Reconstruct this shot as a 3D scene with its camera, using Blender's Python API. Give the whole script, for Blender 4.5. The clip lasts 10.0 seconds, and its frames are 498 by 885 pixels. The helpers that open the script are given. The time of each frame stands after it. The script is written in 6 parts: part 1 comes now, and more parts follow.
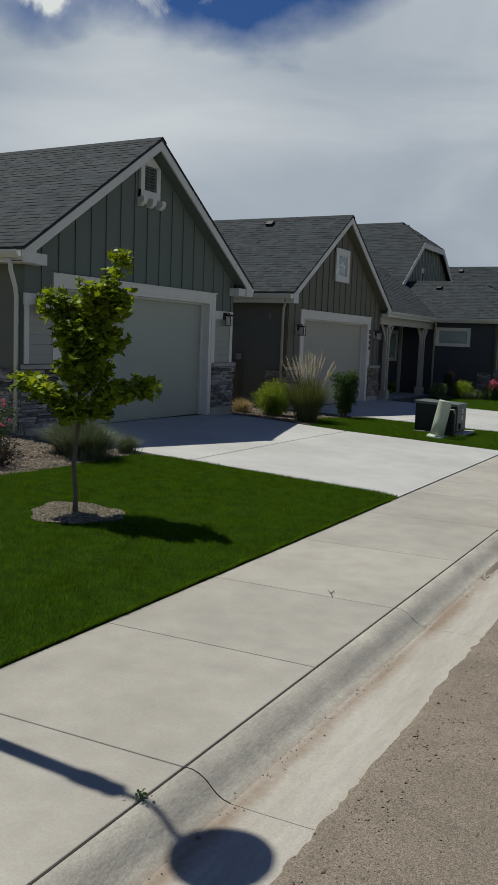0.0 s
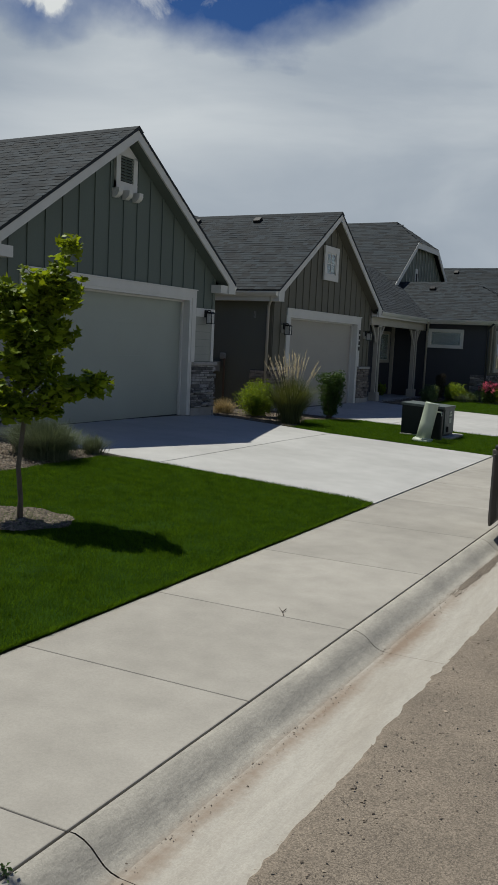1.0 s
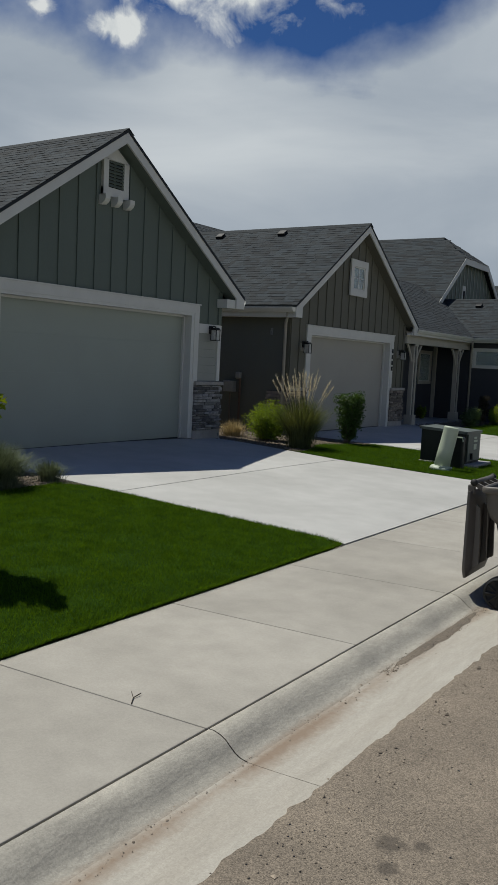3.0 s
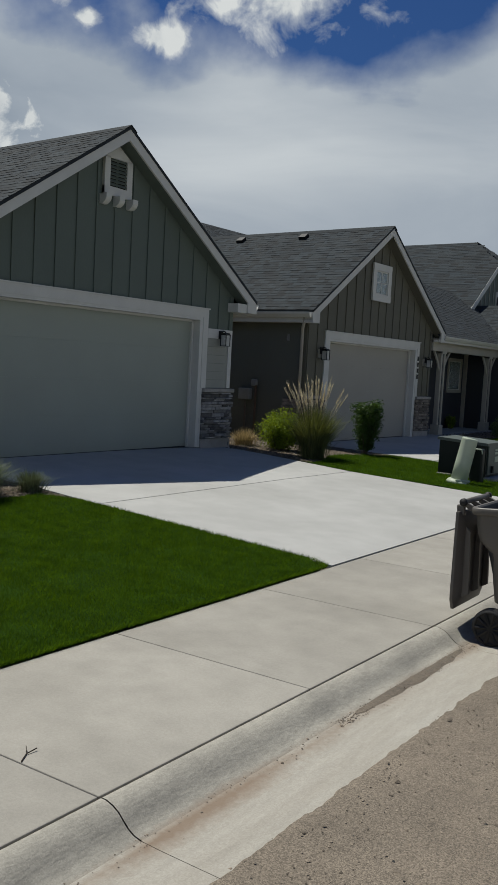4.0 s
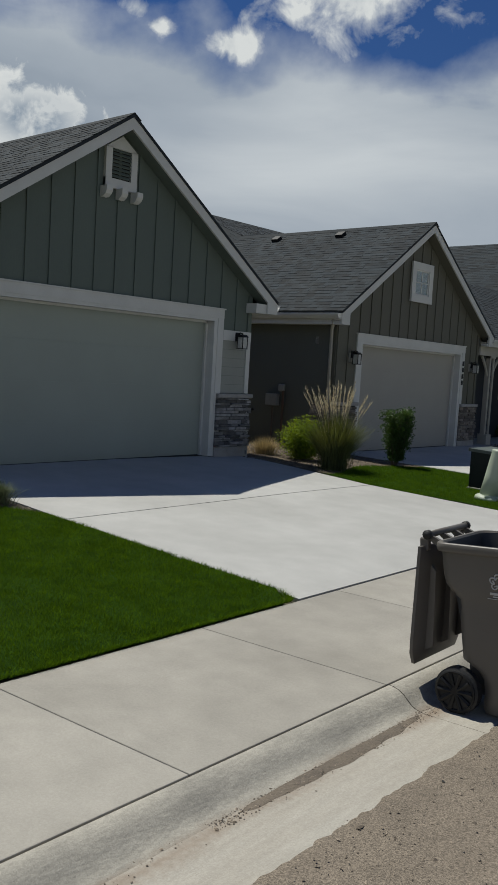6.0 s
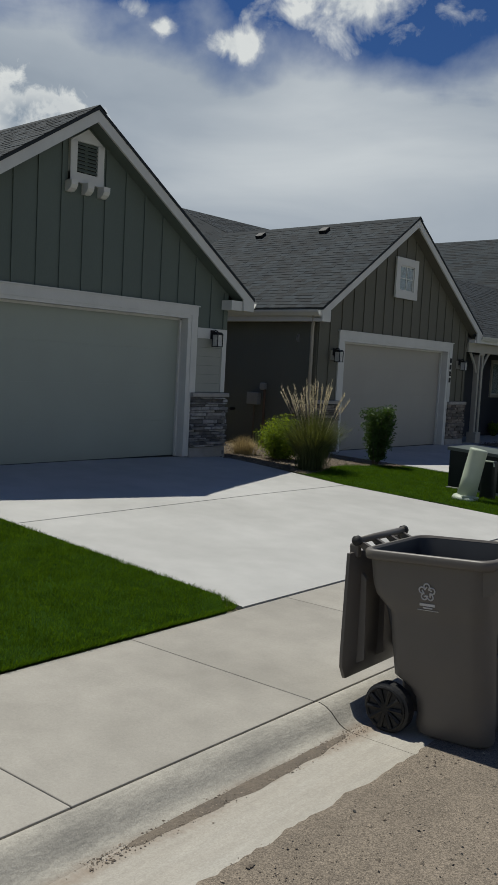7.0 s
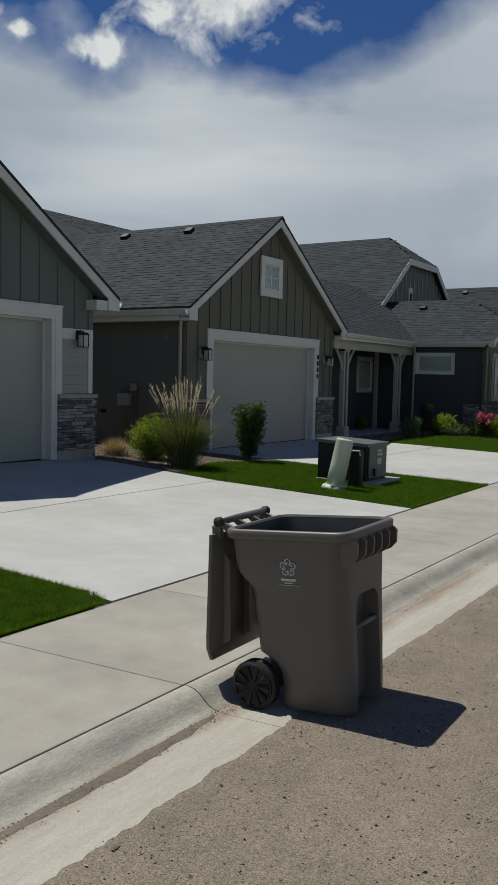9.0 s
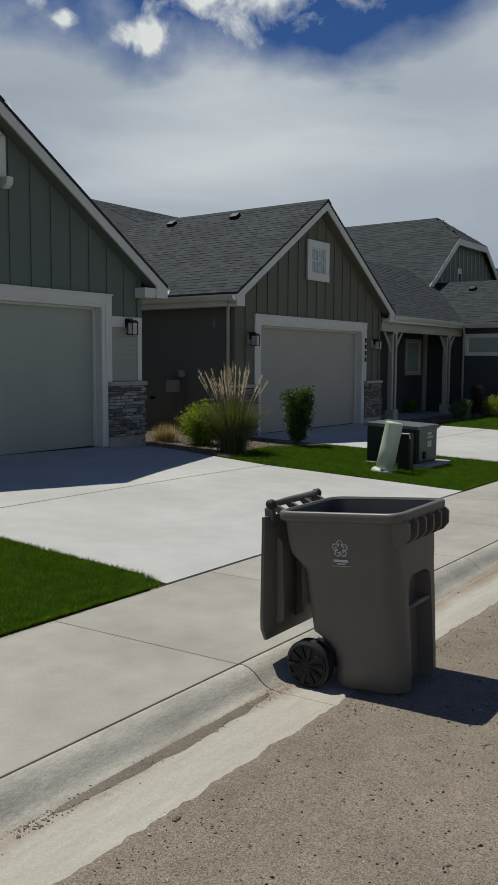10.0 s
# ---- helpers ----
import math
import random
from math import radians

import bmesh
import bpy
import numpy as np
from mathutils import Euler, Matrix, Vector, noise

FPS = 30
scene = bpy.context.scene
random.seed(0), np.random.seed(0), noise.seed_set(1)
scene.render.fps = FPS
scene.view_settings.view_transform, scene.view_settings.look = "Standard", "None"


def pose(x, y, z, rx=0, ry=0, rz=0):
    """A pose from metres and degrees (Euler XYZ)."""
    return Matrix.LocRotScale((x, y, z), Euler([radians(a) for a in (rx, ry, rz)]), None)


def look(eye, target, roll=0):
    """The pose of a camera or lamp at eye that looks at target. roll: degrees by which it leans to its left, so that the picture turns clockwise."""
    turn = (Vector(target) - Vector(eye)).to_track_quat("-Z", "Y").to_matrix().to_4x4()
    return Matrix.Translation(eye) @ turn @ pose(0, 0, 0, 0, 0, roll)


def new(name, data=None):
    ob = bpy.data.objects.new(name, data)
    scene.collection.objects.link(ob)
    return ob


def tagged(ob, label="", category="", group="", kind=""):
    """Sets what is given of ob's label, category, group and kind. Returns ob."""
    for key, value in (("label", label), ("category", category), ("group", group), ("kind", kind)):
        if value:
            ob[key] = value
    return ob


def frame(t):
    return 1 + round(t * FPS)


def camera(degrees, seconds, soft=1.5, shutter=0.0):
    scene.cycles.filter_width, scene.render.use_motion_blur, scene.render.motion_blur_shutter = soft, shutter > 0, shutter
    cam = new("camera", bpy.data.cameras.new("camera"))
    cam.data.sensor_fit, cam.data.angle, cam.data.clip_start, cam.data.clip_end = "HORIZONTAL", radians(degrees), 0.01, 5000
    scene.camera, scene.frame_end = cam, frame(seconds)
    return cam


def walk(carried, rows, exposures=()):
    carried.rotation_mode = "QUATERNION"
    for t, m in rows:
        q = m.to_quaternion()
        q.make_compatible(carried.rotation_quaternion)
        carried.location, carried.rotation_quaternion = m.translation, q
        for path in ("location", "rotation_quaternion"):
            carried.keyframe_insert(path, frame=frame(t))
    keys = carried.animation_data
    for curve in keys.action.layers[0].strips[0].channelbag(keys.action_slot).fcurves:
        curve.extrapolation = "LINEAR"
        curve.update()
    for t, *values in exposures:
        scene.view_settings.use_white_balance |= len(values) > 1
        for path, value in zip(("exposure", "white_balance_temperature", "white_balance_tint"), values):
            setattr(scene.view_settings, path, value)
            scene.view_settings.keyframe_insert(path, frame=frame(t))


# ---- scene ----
cam = camera(32.8, 10.0)
PATH = [
    (0, (-0.288, 0.054, 1.88), (-1.249, 1.791, 1.641), 2.2),
    (0.5, (-0.334, 0.357, 1.859), (-1.291, 2.096, 1.617), 3.1),
    (1, (-0.255, 0.754, 1.829), (-1.213, 2.494, 1.594), 2.7),
    (1.5, (-0.097, 1.188, 1.853), (-1.036, 2.94, 1.626), 3.0),
    (2, (-0.108, 1.606, 1.834), (-1.067, 3.351, 1.645), 3.8),
    (2.5, (-0.001, 2.054, 1.806), (-1.04, 3.753, 1.615), 3.3),
    (4, (0.213, 3.383, 1.806), (-0.961, 4.992, 1.629), 3.1),
    (4.5, (0.226, 3.767, 1.785), (-1.016, 5.325, 1.612), 3.0),
    (5, (0.255, 4.058, 1.831), (-1.007, 5.599, 1.654), 2.8),
    (6.5, (0.388, 5.079, 1.84), (-0.924, 6.578, 1.667), 3.5),
    (7, (0.482, 5.318, 1.844), (-0.825, 6.823, 1.668), 3.0),
    (7.5, (0.534, 5.45, 1.839), (-0.702, 7.013, 1.67), 2.5),
    (8, (0.526, 5.472, 1.835), (-0.551, 7.15, 1.68), 3.0),
    (8.5, (0.539, 5.46, 1.815), (-0.524, 7.148, 1.667), 2.7),
    (9, (0.58, 5.381, 1.728), (-0.498, 7.059, 1.574), 1.3),
    (9.5, (0.602, 5.351, 1.701), (-0.485, 7.019, 1.51), 0.5),
    (10, (0.599, 5.317, 1.722), (-0.57, 6.929, 1.532), 0.3),
]
walk(cam, [(t, look(eye, target, roll)) for t, eye, target, roll in PATH], exposures=[(0, -0.03, 6450, 6), (2.5, -0.05, 6450, 6), (4.5, -0.09, 6450, 6), (7, -0.07, 6450, 6), (10, -0.03, 6450, 6)])

# ---------------------------------------------------------------- world, sun
SUN = Vector((-0.48, 0.02, 1.0)).normalized()
world = bpy.data.worlds.new("sky")
scene.world = world
world.use_nodes = True
wn, wl = world.node_tree.nodes, world.node_tree.links
wn.clear()
w_out, w_bg = wn.new("ShaderNodeOutputWorld"), wn.new("ShaderNodeBackground")
w_sky = wn.new("ShaderNodeTexSky")
w_sky.sky_type, w_sky.sun_disc = "NISHITA", False
w_sky.sun_elevation, w_sky.sun_rotation = math.asin(SUN.z), math.atan2(SUN.x, SUN.y)
w_sky.air_density, w_sky.dust_density, w_sky.ozone_density = 1.0, 0.1, 2.5
w_bg.inputs["Strength"].default_value = 0.05


def world_node(kind, **values):
    n = wn.new(kind)
    for key, value in values.items():
        n.inputs[key].default_value = value
    return n


def w_math(op, a, b=None, c=None):
    n = wn.new("ShaderNodeMath")
    n.operation = op
    for k, v in enumerate((a, b, c)):
        if v is None:
            continue
        if isinstance(v, (int, float)):
            n.inputs[k].default_value = v
        else:
            wl.new(v, n.inputs[k])
    return n.outputs[0]


def w_ramp(src, stops):
    n = wn.new("ShaderNodeValToRGB")
    while len(n.color_ramp.elements) < len(stops):
        n.color_ramp.elements.new(0.5)
    for e, (p, v) in zip(n.color_ramp.elements, stops):
        e.position = p
        e.color = (v, v, v, 1) if isinstance(v, (int, float)) else (*v, 1)
    wl.new(src, n.inputs[0])
    return n.outputs[0]


w_co = wn.new("ShaderNodeTexCoord").outputs["Generated"]
w_sep = wn.new("ShaderNodeSeparateXYZ")
wl.new(w_co, w_sep.inputs[0])
w_flat = wn.new("ShaderNodeMapping")
w_flat.inputs["Rotation"].default_value = (0, 0, radians(-32))
w_flat.inputs["Scale"].default_value = (1.0, 1.0, 3.2)
wl.new(w_co, w_flat.inputs[0])
w_layer = world_node("ShaderNodeTexNoise", Scale=2.2, Detail=7.0, Roughness=0.52, Distortion=0.5)
wl.new(w_flat.outputs[0], w_layer.inputs["Vector"])
w_wide = world_node("ShaderNodeTexNoise", Scale=1.1, Detail=2.0, Roughness=0.4)
wl.new(w_flat.outputs[0], w_wide.inputs["Vector"])
w_puff = world_node("ShaderNodeTexNoise", Scale=5.6, Detail=10.0, Roughness=0.55, Distortion=0.15)
wl.new(w_co, w_puff.inputs["Vector"])
# a high sheet of cloud whose upper edge dips in the north-west, and heaped clouds in and before the blue above it
w_edge = w_math("MAXIMUM", w_math("MULTIPLY", w_math("ADD", w_sep.outputs["X"], 0.55), 0.24), w_math("MULTIPLY", w_math("ADD", w_sep.outputs["X"], 0.55), -0.10))
w_edge = w_math("ADD", w_math("MINIMUM", w_edge, 0.07), 0.318)
w_high = w_math("SUBTRACT", w_sep.outputs["Z"], w_edge)
w_sheet = w_math("ADD", w_math("MULTIPLY", w_high, -15.0), w_math("MULTIPLY_ADD", w_layer.outputs["Fac"], 3.2, -1.6))
w_sheet = w_math("ADD", w_sheet, w_math("MULTIPLY_ADD", w_puff.outputs["Fac"], 2.0, -1.0))
w_sheet = w_ramp(w_math("ADD", w_sheet, 0.45), [(0.0, 0.0), (0.85, 1.0)])


def heap(centre, wide, tall, ragged, low, high):
    """One heaped cloud about a direction: 0 outside to 1 inside, its outline broken up by the fine noise."""
    shift = wn.new("ShaderNodeVectorMath")
    shift.operation = "SUBTRACT"
    shift.inputs[1].default_value = centre
    wl.new(w_co, shift.inputs[0])
    scaled = wn.new("ShaderNodeVectorMath")
    scaled.operation = "MULTIPLY"
    scaled.inputs[1].default_value = (1 / wide, 1 / wide, 1 / tall)
    wl.new(shift.outputs[0], scaled.inputs[0])
    size = wn.new("ShaderNodeVectorMath")
    size.operation = "LENGTH"
    wl.new(scaled.outputs[0], size.inputs[0])
    inside = w_math("SUBTRACT", 1.0, size.outputs["Value"])
    inside = w_math("ADD", inside, w_math("MULTIPLY", w_math("SUBTRACT", w_billow.outputs["Fac"], 0.5), ragged))
    return w_ramp(inside, [(low, 0.0), (high, 1.0)])


w_billow = world_node("ShaderNodeTexNoise", Scale=26.0, Detail=8.0, Roughness=0.58, Distortion=0.3)
wl.new(w_co, w_billow.inputs["Vector"])
w_heap = heap((-0.545, 0.752, 0.390), 0.118, 0.046, 2.6, 0.0, 0.8)
for centre, wide, tall, ragged, low, high in (((-0.641, 0.686, 0.343), 0.044, 0.019, 2.3, 0.0, 0.7), ((-0.708, 0.606, 0.368), 0.024, 0.014, 2.6, 0.0, 0.8), ((-0.697, 0.625, 0.354), 0.022, 0.011, 2.6, 0.0, 0.8),
                                              ((-0.800, 0.540, 0.246), 0.078, 0.050, 2.2, 0.0, 0.22)):
    w_heap = w_math("MAXIMUM", w_heap, heap(centre, wide, tall, ragged, low, high))
w_grey = w_math("MULTIPLY", w_ramp(w_billow.outputs["Fac"], [(0.36, 1.0), (0.60, 0.0)]), 0.45)
w_core = w_math("MULTIPLY", heap((-0.800, 0.545, 0.252), 0.070, 0.036, 2.6, 0.05, 0.5), w_ramp(w_billow.outputs["Fac"], [(0.42, 1.0), (0.56, 0.25)]))
w_cover = w_math("MAXIMUM", w_sheet, w_heap)
w_tone = w_math("ADD", w_math("MULTIPLY", w_wide.outputs["Fac"], 0.75), w_math("MULTIPLY", w_layer.outputs["Fac"], 0.55))
w_tone = w_math("ADD", w_tone, w_math("MULTIPLY", w_high, 1.1))
w_cloud = w_ramp(w_tone, [(0.40, (0.315, 0.372, 0.46)), (0.58, (0.465, 0.515, 0.592)), (0.76, (0.72, 0.752, 0.795))])
w_lift = wn.new("ShaderNodeVectorMath")
w_lift.operation = "SCALE"
w_lift.inputs["Scale"].default_value = 16.5
w_white = wn.new("ShaderNodeMix")
w_white.data_type = "RGBA"
w_fluff = wn.new("ShaderNodeMix")
w_fluff.data_type = "RGBA"
w_fluff.inputs[6].default_value, w_fluff.inputs[7].default_value = (0.86, 0.87, 0.875, 1), (0.32, 0.385, 0.48, 1)
wl.new(w_math("MAXIMUM", w_core, w_grey), w_fluff.inputs[0])
wl.new(w_fluff.outputs[2], w_white.inputs[7])
wl.new(w_heap, w_white.inputs[0])
wl.new(w_cloud, w_white.inputs[6])
wl.new(w_white.outputs[2], w_lift.inputs[0])
w_blue = wn.new("ShaderNodeVectorMath")
w_blue.operation = "MULTIPLY"
w_blue.inputs[1].default_value = (0.36, 0.58, 0.98)
wl.new(w_sky.outputs[0], w_blue.inputs[0])
w_mix = wn.new("ShaderNodeMix")
w_mix.data_type = "RGBA"
wl.new(w_cover, w_mix.inputs[0])
wl.new(w_blue.outputs[0], w_mix.inputs[6])
wl.new(w_lift.outputs[0], w_mix.inputs[7])
wl.new(w_mix.outputs[2], w_bg.inputs["Color"])
wl.new(w_bg.outputs[0], w_out.inputs[0])

sun_data = bpy.data.lights.new("sun", "SUN")
sun_data.energy, sun_data.angle, sun_data.color = 4.4, radians(0.53), (1.0, 0.955, 0.87)
sun_lamp = new("sun", sun_data)
sun_lamp.matrix_world = look(SUN * 60, (0, 0, 0))


# ---------------------------------------------------------------- materials
def material(name, colour, second=None, rough=0.7, scale=3.0, fine=40.0, bump=0.15, amount=0.5, metal=0.0,
             spec=0.5, island=0.0, per_object=0.0, stretch=(1, 1, 1), bump_scale=None, depth=0.01, grain=0.25, speckle=0.0, speckle_scale=90.0, mottle=0.0):
    """A surface of two colours mixed by coarse noise, with fine grain, relief and some wear in the gloss."""
    m = bpy.data.materials.new(name)
    m.use_nodes = True
    n, l = m.node_tree.nodes, m.node_tree.links
    p = n["Principled BSDF"]
    co = n.new("ShaderNodeNewGeometry")
    mp = n.new("ShaderNodeMapping")
    mp.inputs["Scale"].default_value = stretch
    l.new(co.outputs["Position"], mp.inputs[0])

    def noise_tex(s, detail):
        t = n.new("ShaderNodeTexNoise")
        t.inputs["Scale"].default_value, t.inputs["Detail"].default_value = s, detail
        l.new(mp.outputs[0], t.inputs["Vector"])
        return t.outputs["Fac"]

    big, small = noise_tex(scale, 5), noise_tex(fine, 4)
    second = second or tuple(c * 0.7 for c in colour)
    rampn = n.new("ShaderNodeValToRGB")
    rampn.color_ramp.elements[0].position, rampn.color_ramp.elements[1].position = 0.5 - amount / 2, 0.5 + amount / 2
    rampn.color_ramp.elements[0].color, rampn.color_ramp.elements[1].color = (*second, 1), (*colour, 1)
    l.new(big, rampn.inputs[0])
    last = rampn.outputs[0]

    def vary(src, low, high, last):
        r = n.new("ShaderNodeMapRange")
        r.inputs["To Min"].default_value, r.inputs["To Max"].default_value = low, high
        l.new(src, r.inputs["Value"])
        v = n.new("ShaderNodeVectorMath")
        v.operation = "SCALE"
        l.new(last, v.inputs[0])
        l.new(r.outputs[0], v.inputs["Scale"])
        return v.outputs[0]

    if grain:
        last = vary(small, 1 - grain, 1 + grain, last)
    if mottle:
        last = vary(noise_tex(scale * 5.5, 6), 1 - mottle, 1 + mottle, last)
    if speckle:
        cell = n.new("ShaderNodeTexVoronoi")
        cell.inputs["Scale"].default_value = speckle_scale
        l.new(co.outputs["Position"], cell.inputs["Vector"])
        one = n.new("ShaderNodeSeparateColor")
        l.new(cell.outputs["Color"], one.inputs[0])
        last = vary(one.outputs[0], 1 - speckle, 1 + speckle, last)
    if island:
        last = vary(co.outputs["Random Per Island"], 1 - island, 1 + island, last)
    if per_object:
        last = vary(n.new("ShaderNodeObjectInfo").outputs["Random"], 1 - per_object, 1 + per_object, last)
    l.new(last, p.inputs["Base Color"])
    rr = n.new("ShaderNodeMapRange")
    rr.inputs["To Min"].default_value, rr.inputs["To Max"].default_value = max(0.02, rough - 0.08), min(1, rough + 0.1)
    l.new(big, rr.inputs["Value"])
    l.new(rr.outputs[0], p.inputs["Roughness"])
    p.inputs["Metallic"].default_value = metal
    p.inputs["Specular IOR Level"].default_value = spec
    if bump:
        b = n.new("ShaderNodeBump")
        b.inputs["Strength"].default_value, b.inputs["Distance"].default_value = bump, depth
        l.new(small if bump_scale is None else noise_tex(bump_scale, 5), b.inputs["Height"])
        l.new(b.outputs[0], p.inputs["Normal"])
    return m


def leaf_material(name, colour, second, rough=0.5, through_light=0.35, scale=5.0, warm_light=(1.5, 1.35, 0.5)):
    """Leaves: colour varied leaf by leaf, and light shining through them."""
    m = material(name, colour, second, rough=rough, scale=scale, fine=60, bump=0.0, amount=0.6, island=0.42, spec=0.18)
    n, l = m.node_tree.nodes, m.node_tree.links
    p = n["Principled BSDF"]
    t = n.new("ShaderNodeBsdfTranslucent")
    src = p.inputs["Base Color"].links[0].from_socket
    warm = n.new("ShaderNodeVectorMath")
    warm.operation = "MULTIPLY"
    warm.inputs[1].default_value = warm_light
    l.new(src, warm.inputs[0])
    l.new(warm.outputs[0], t.inputs["Color"])
    mix = n.new("ShaderNodeMixShader")
    mix.inputs[0].default_value = through_light
    l.new(p.outputs[0], mix.inputs[1])
    l.new(t.outputs[0], mix.inputs[2])
    l.new(mix.outputs[0], n["Material Output"].inputs["Surface"])
    return m


M_CONCRETE = material("concrete", (0.352, 0.331, 0.291), (0.284, 0.266, 0.232), rough=0.85, scale=0.9, fine=55, bump=0.15, amount=0.3, per_object=0.05, depth=0.004, grain=0.10, mottle=0.18, speckle=0.05, speckle_scale=160)
M_DRIVE = material("pale_concrete", (0.424, 0.420, 0.404), (0.364, 0.360, 0.344), rough=0.85, scale=0.6, fine=70, bump=0.08, amount=0.3, per_object=0.03, depth=0.003, grain=0.07, mottle=0.14)
M_KERB = material("kerb_concrete", (0.388, 0.364, 0.312), (0.256, 0.242, 0.210), rough=0.9, scale=2.2, fine=30, bump=0.5, amount=0.45, per_object=0.07, depth=0.006, grain=0.16, stretch=(2.2, 1, 2.2), mottle=0.2, speckle=0.12, speckle_scale=170)
M_GUTTER = material("gutter_concrete", (0.396, 0.374, 0.328), (0.340, 0.312, 0.265), rough=0.9, scale=1.4, fine=60, bump=0.25, amount=0.4, depth=0.004, grain=0.15, stretch=(4.0, 0.6, 1), mottle=0.15, speckle=0.08, speckle_scale=150)
M_ASPHALT = material("asphalt", (0.222, 0.184, 0.142), (0.158, 0.131, 0.101), rough=0.95, scale=1.6, fine=140, bump=1.0, amount=0.5, depth=0.005, grain=0.35, bump_scale=190, speckle=0.45, speckle_scale=200, mottle=0.2)
M_SOIL = material("soil", (0.05, 0.036, 0.024), (0.025, 0.018, 0.012), rough=0.95, scale=6, fine=50, bump=0.8, depth=0.02)
M_DIRT = material("dirt", (0.15, 0.11, 0.075), (0.08, 0.06, 0.042), rough=0.95, scale=14, fine=90, bump=0.9, depth=0.01, grain=0.4, speckle=0.3)
M_GRIT = material("grit", (0.290, 0.240, 0.185), (0.150, 0.122, 0.094), rough=0.95, scale=20, fine=90, bump=0.3, island=0.5)
M_EARTH = material("dry_ground", (0.20, 0.17, 0.11), (0.10, 0.11, 0.05), rough=0.95, scale=0.3, fine=8, bump=0.4)
M_TURF = material("turf", (0.030, 0.070, 0.006), (0.016, 0.040, 0.004), rough=0.9, scale=2.5, fine=120, bump=0.8, depth=0.02, grain=0.5, spec=0.05)
M_GRASS = leaf_material("grass_blade", (0.087, 0.164, 0.010), (0.031, 0.071, 0.005), rough=0.85, through_light=0.40, scale=7.0)
M_GRASS.node_tree.nodes["Principled BSDF"].inputs["Specular IOR Level"].default_value = 0.05
M_GRASS_DRY = leaf_material("straw_blade", (0.50, 0.41, 0.24), (0.32, 0.25, 0.13), rough=0.7, through_light=0.25, warm_light=(1, 0.95, 0.8))
M_FESCUE = leaf_material("blue_fescue", (0.175, 0.205, 0.125), (0.095, 0.118, 0.07), rough=0.7, through_light=0.2, scale=8, warm_light=(1.1, 1.1, 0.8))
M_REED = leaf_material("reed_blade", (0.125, 0.145, 0.065), (0.065, 0.085, 0.035), rough=0.55, through_light=0.3)
M_PLUME = leaf_material("seed_plume", (0.80, 0.73, 0.54), (0.62, 0.53, 0.35), rough=0.8, through_light=0.3, warm_light=(1, 0.97, 0.9))
M_LEAF_TREE = leaf_material("maple_leaf", (0.27, 0.34, 0.026), (0.085, 0.14, 0.014), rough=0.42, through_light=0.42, scale=3)
M_LEAF_YELLOW = leaf_material("yellow_green_leaf", (0.26, 0.345, 0.038), (0.10, 0.165, 0.024), rough=0.5, through_light=0.42)
M_LEAF_DARK = leaf_material("dark_leaf", (0.075, 0.135, 0.038), (0.030, 0.062, 0.018), rough=0.45, through_light=0.25)
M_LEAF_GREY = leaf_material("grey_green_leaf", (0.17, 0.23, 0.12), (0.09, 0.14, 0.07), rough=0.6)
M_LEAF_PLUM = leaf_material("plum_leaf", (0.045, 0.035, 0.025), (0.02, 0.022, 0.016), rough=0.55, through_light=0.2)
M_PETAL = leaf_material("pink_petal", (0.78, 0.24, 0.34), (0.62, 0.12, 0.20), rough=0.5, through_light=0.3, warm_light=(1.1, 0.8, 0.9))
M_BARK = material("bark", (0.15, 0.125, 0.095), (0.08, 0.065, 0.05), rough=0.9, scale=20, fine=90, bump=0.8, depth=0.01, stretch=(1, 1, 0.3))
M_SIDING = material("green_grey_board", (0.117, 0.145, 0.124), (0.098, 0.123, 0.105), rough=0.68, scale=1.2, fine=60, bump=0.2, depth=0.003, grain=0.08, stretch=(1, 1, 0.25), bump_scale=45)
M_SIDING_OLIVE = material("olive_board", (0.122, 0.119, 0.090), (0.103, 0.100, 0.076), rough=0.68, scale=1.2, fine=60, bump=0.2, depth=0.003, grain=0.08, stretch=(1, 1, 0.25), bump_scale=45)
M_SIDE_WALL = material("grey_side_board", (0.122, 0.128, 0.106), (0.106, 0.111, 0.092), rough=0.7, scale=1.0, fine=50, bump=0.2, depth=0.003, grain=0.08)
M_CHARCOAL = material("charcoal_board", (0.042, 0.046, 0.056), (0.033, 0.037, 0.045), rough=0.65, scale=1.2, fine=50, bump=0.2, depth=0.003, grain=0.1)
M_WHITE = material("white_trim_paint", (0.62, 0.62, 0.585), (0.55, 0.55, 0.52), rough=0.5, scale=2.5, fine=40, bump=0.08, depth=0.002, grain=0.04)
M_TAUPE = material("taupe_trim_paint", (0.41, 0.39, 0.335), (0.35, 0.33, 0.285), rough=0.55, scale=2.5, fine=40, bump=0.08, depth=0.002, grain=0.05)
M_DOOR = material("garage_door_paint", (0.315, 0.350, 0.305), (0.29, 0.32, 0.28), rough=0.5, scale=1.2, fine=120, bump=0.06, depth=0.001, grain=0.03)
M_DOOR_WARM = material("taupe_door_paint", (0.36, 0.345, 0.30), (0.325, 0.31, 0.27), rough=0.5, scale=1.2, fine=120, bump=0.06, depth=0.001, grain=0.03)
M_LAP = material("pale_lap_board", (0.315, 0.325, 0.290), (0.275, 0.285, 0.255), rough=0.6, scale=2, fine=60, bump=0.15, depth=0.002, grain=0.06)
M_STONE = material("ledge_stone", (0.29, 0.285, 0.28), (0.12, 0.122, 0.128), rough=0.85, scale=9, fine=70, bump=0.7, amount=0.5, per_object=0.62, depth=0.012, grain=0.25)
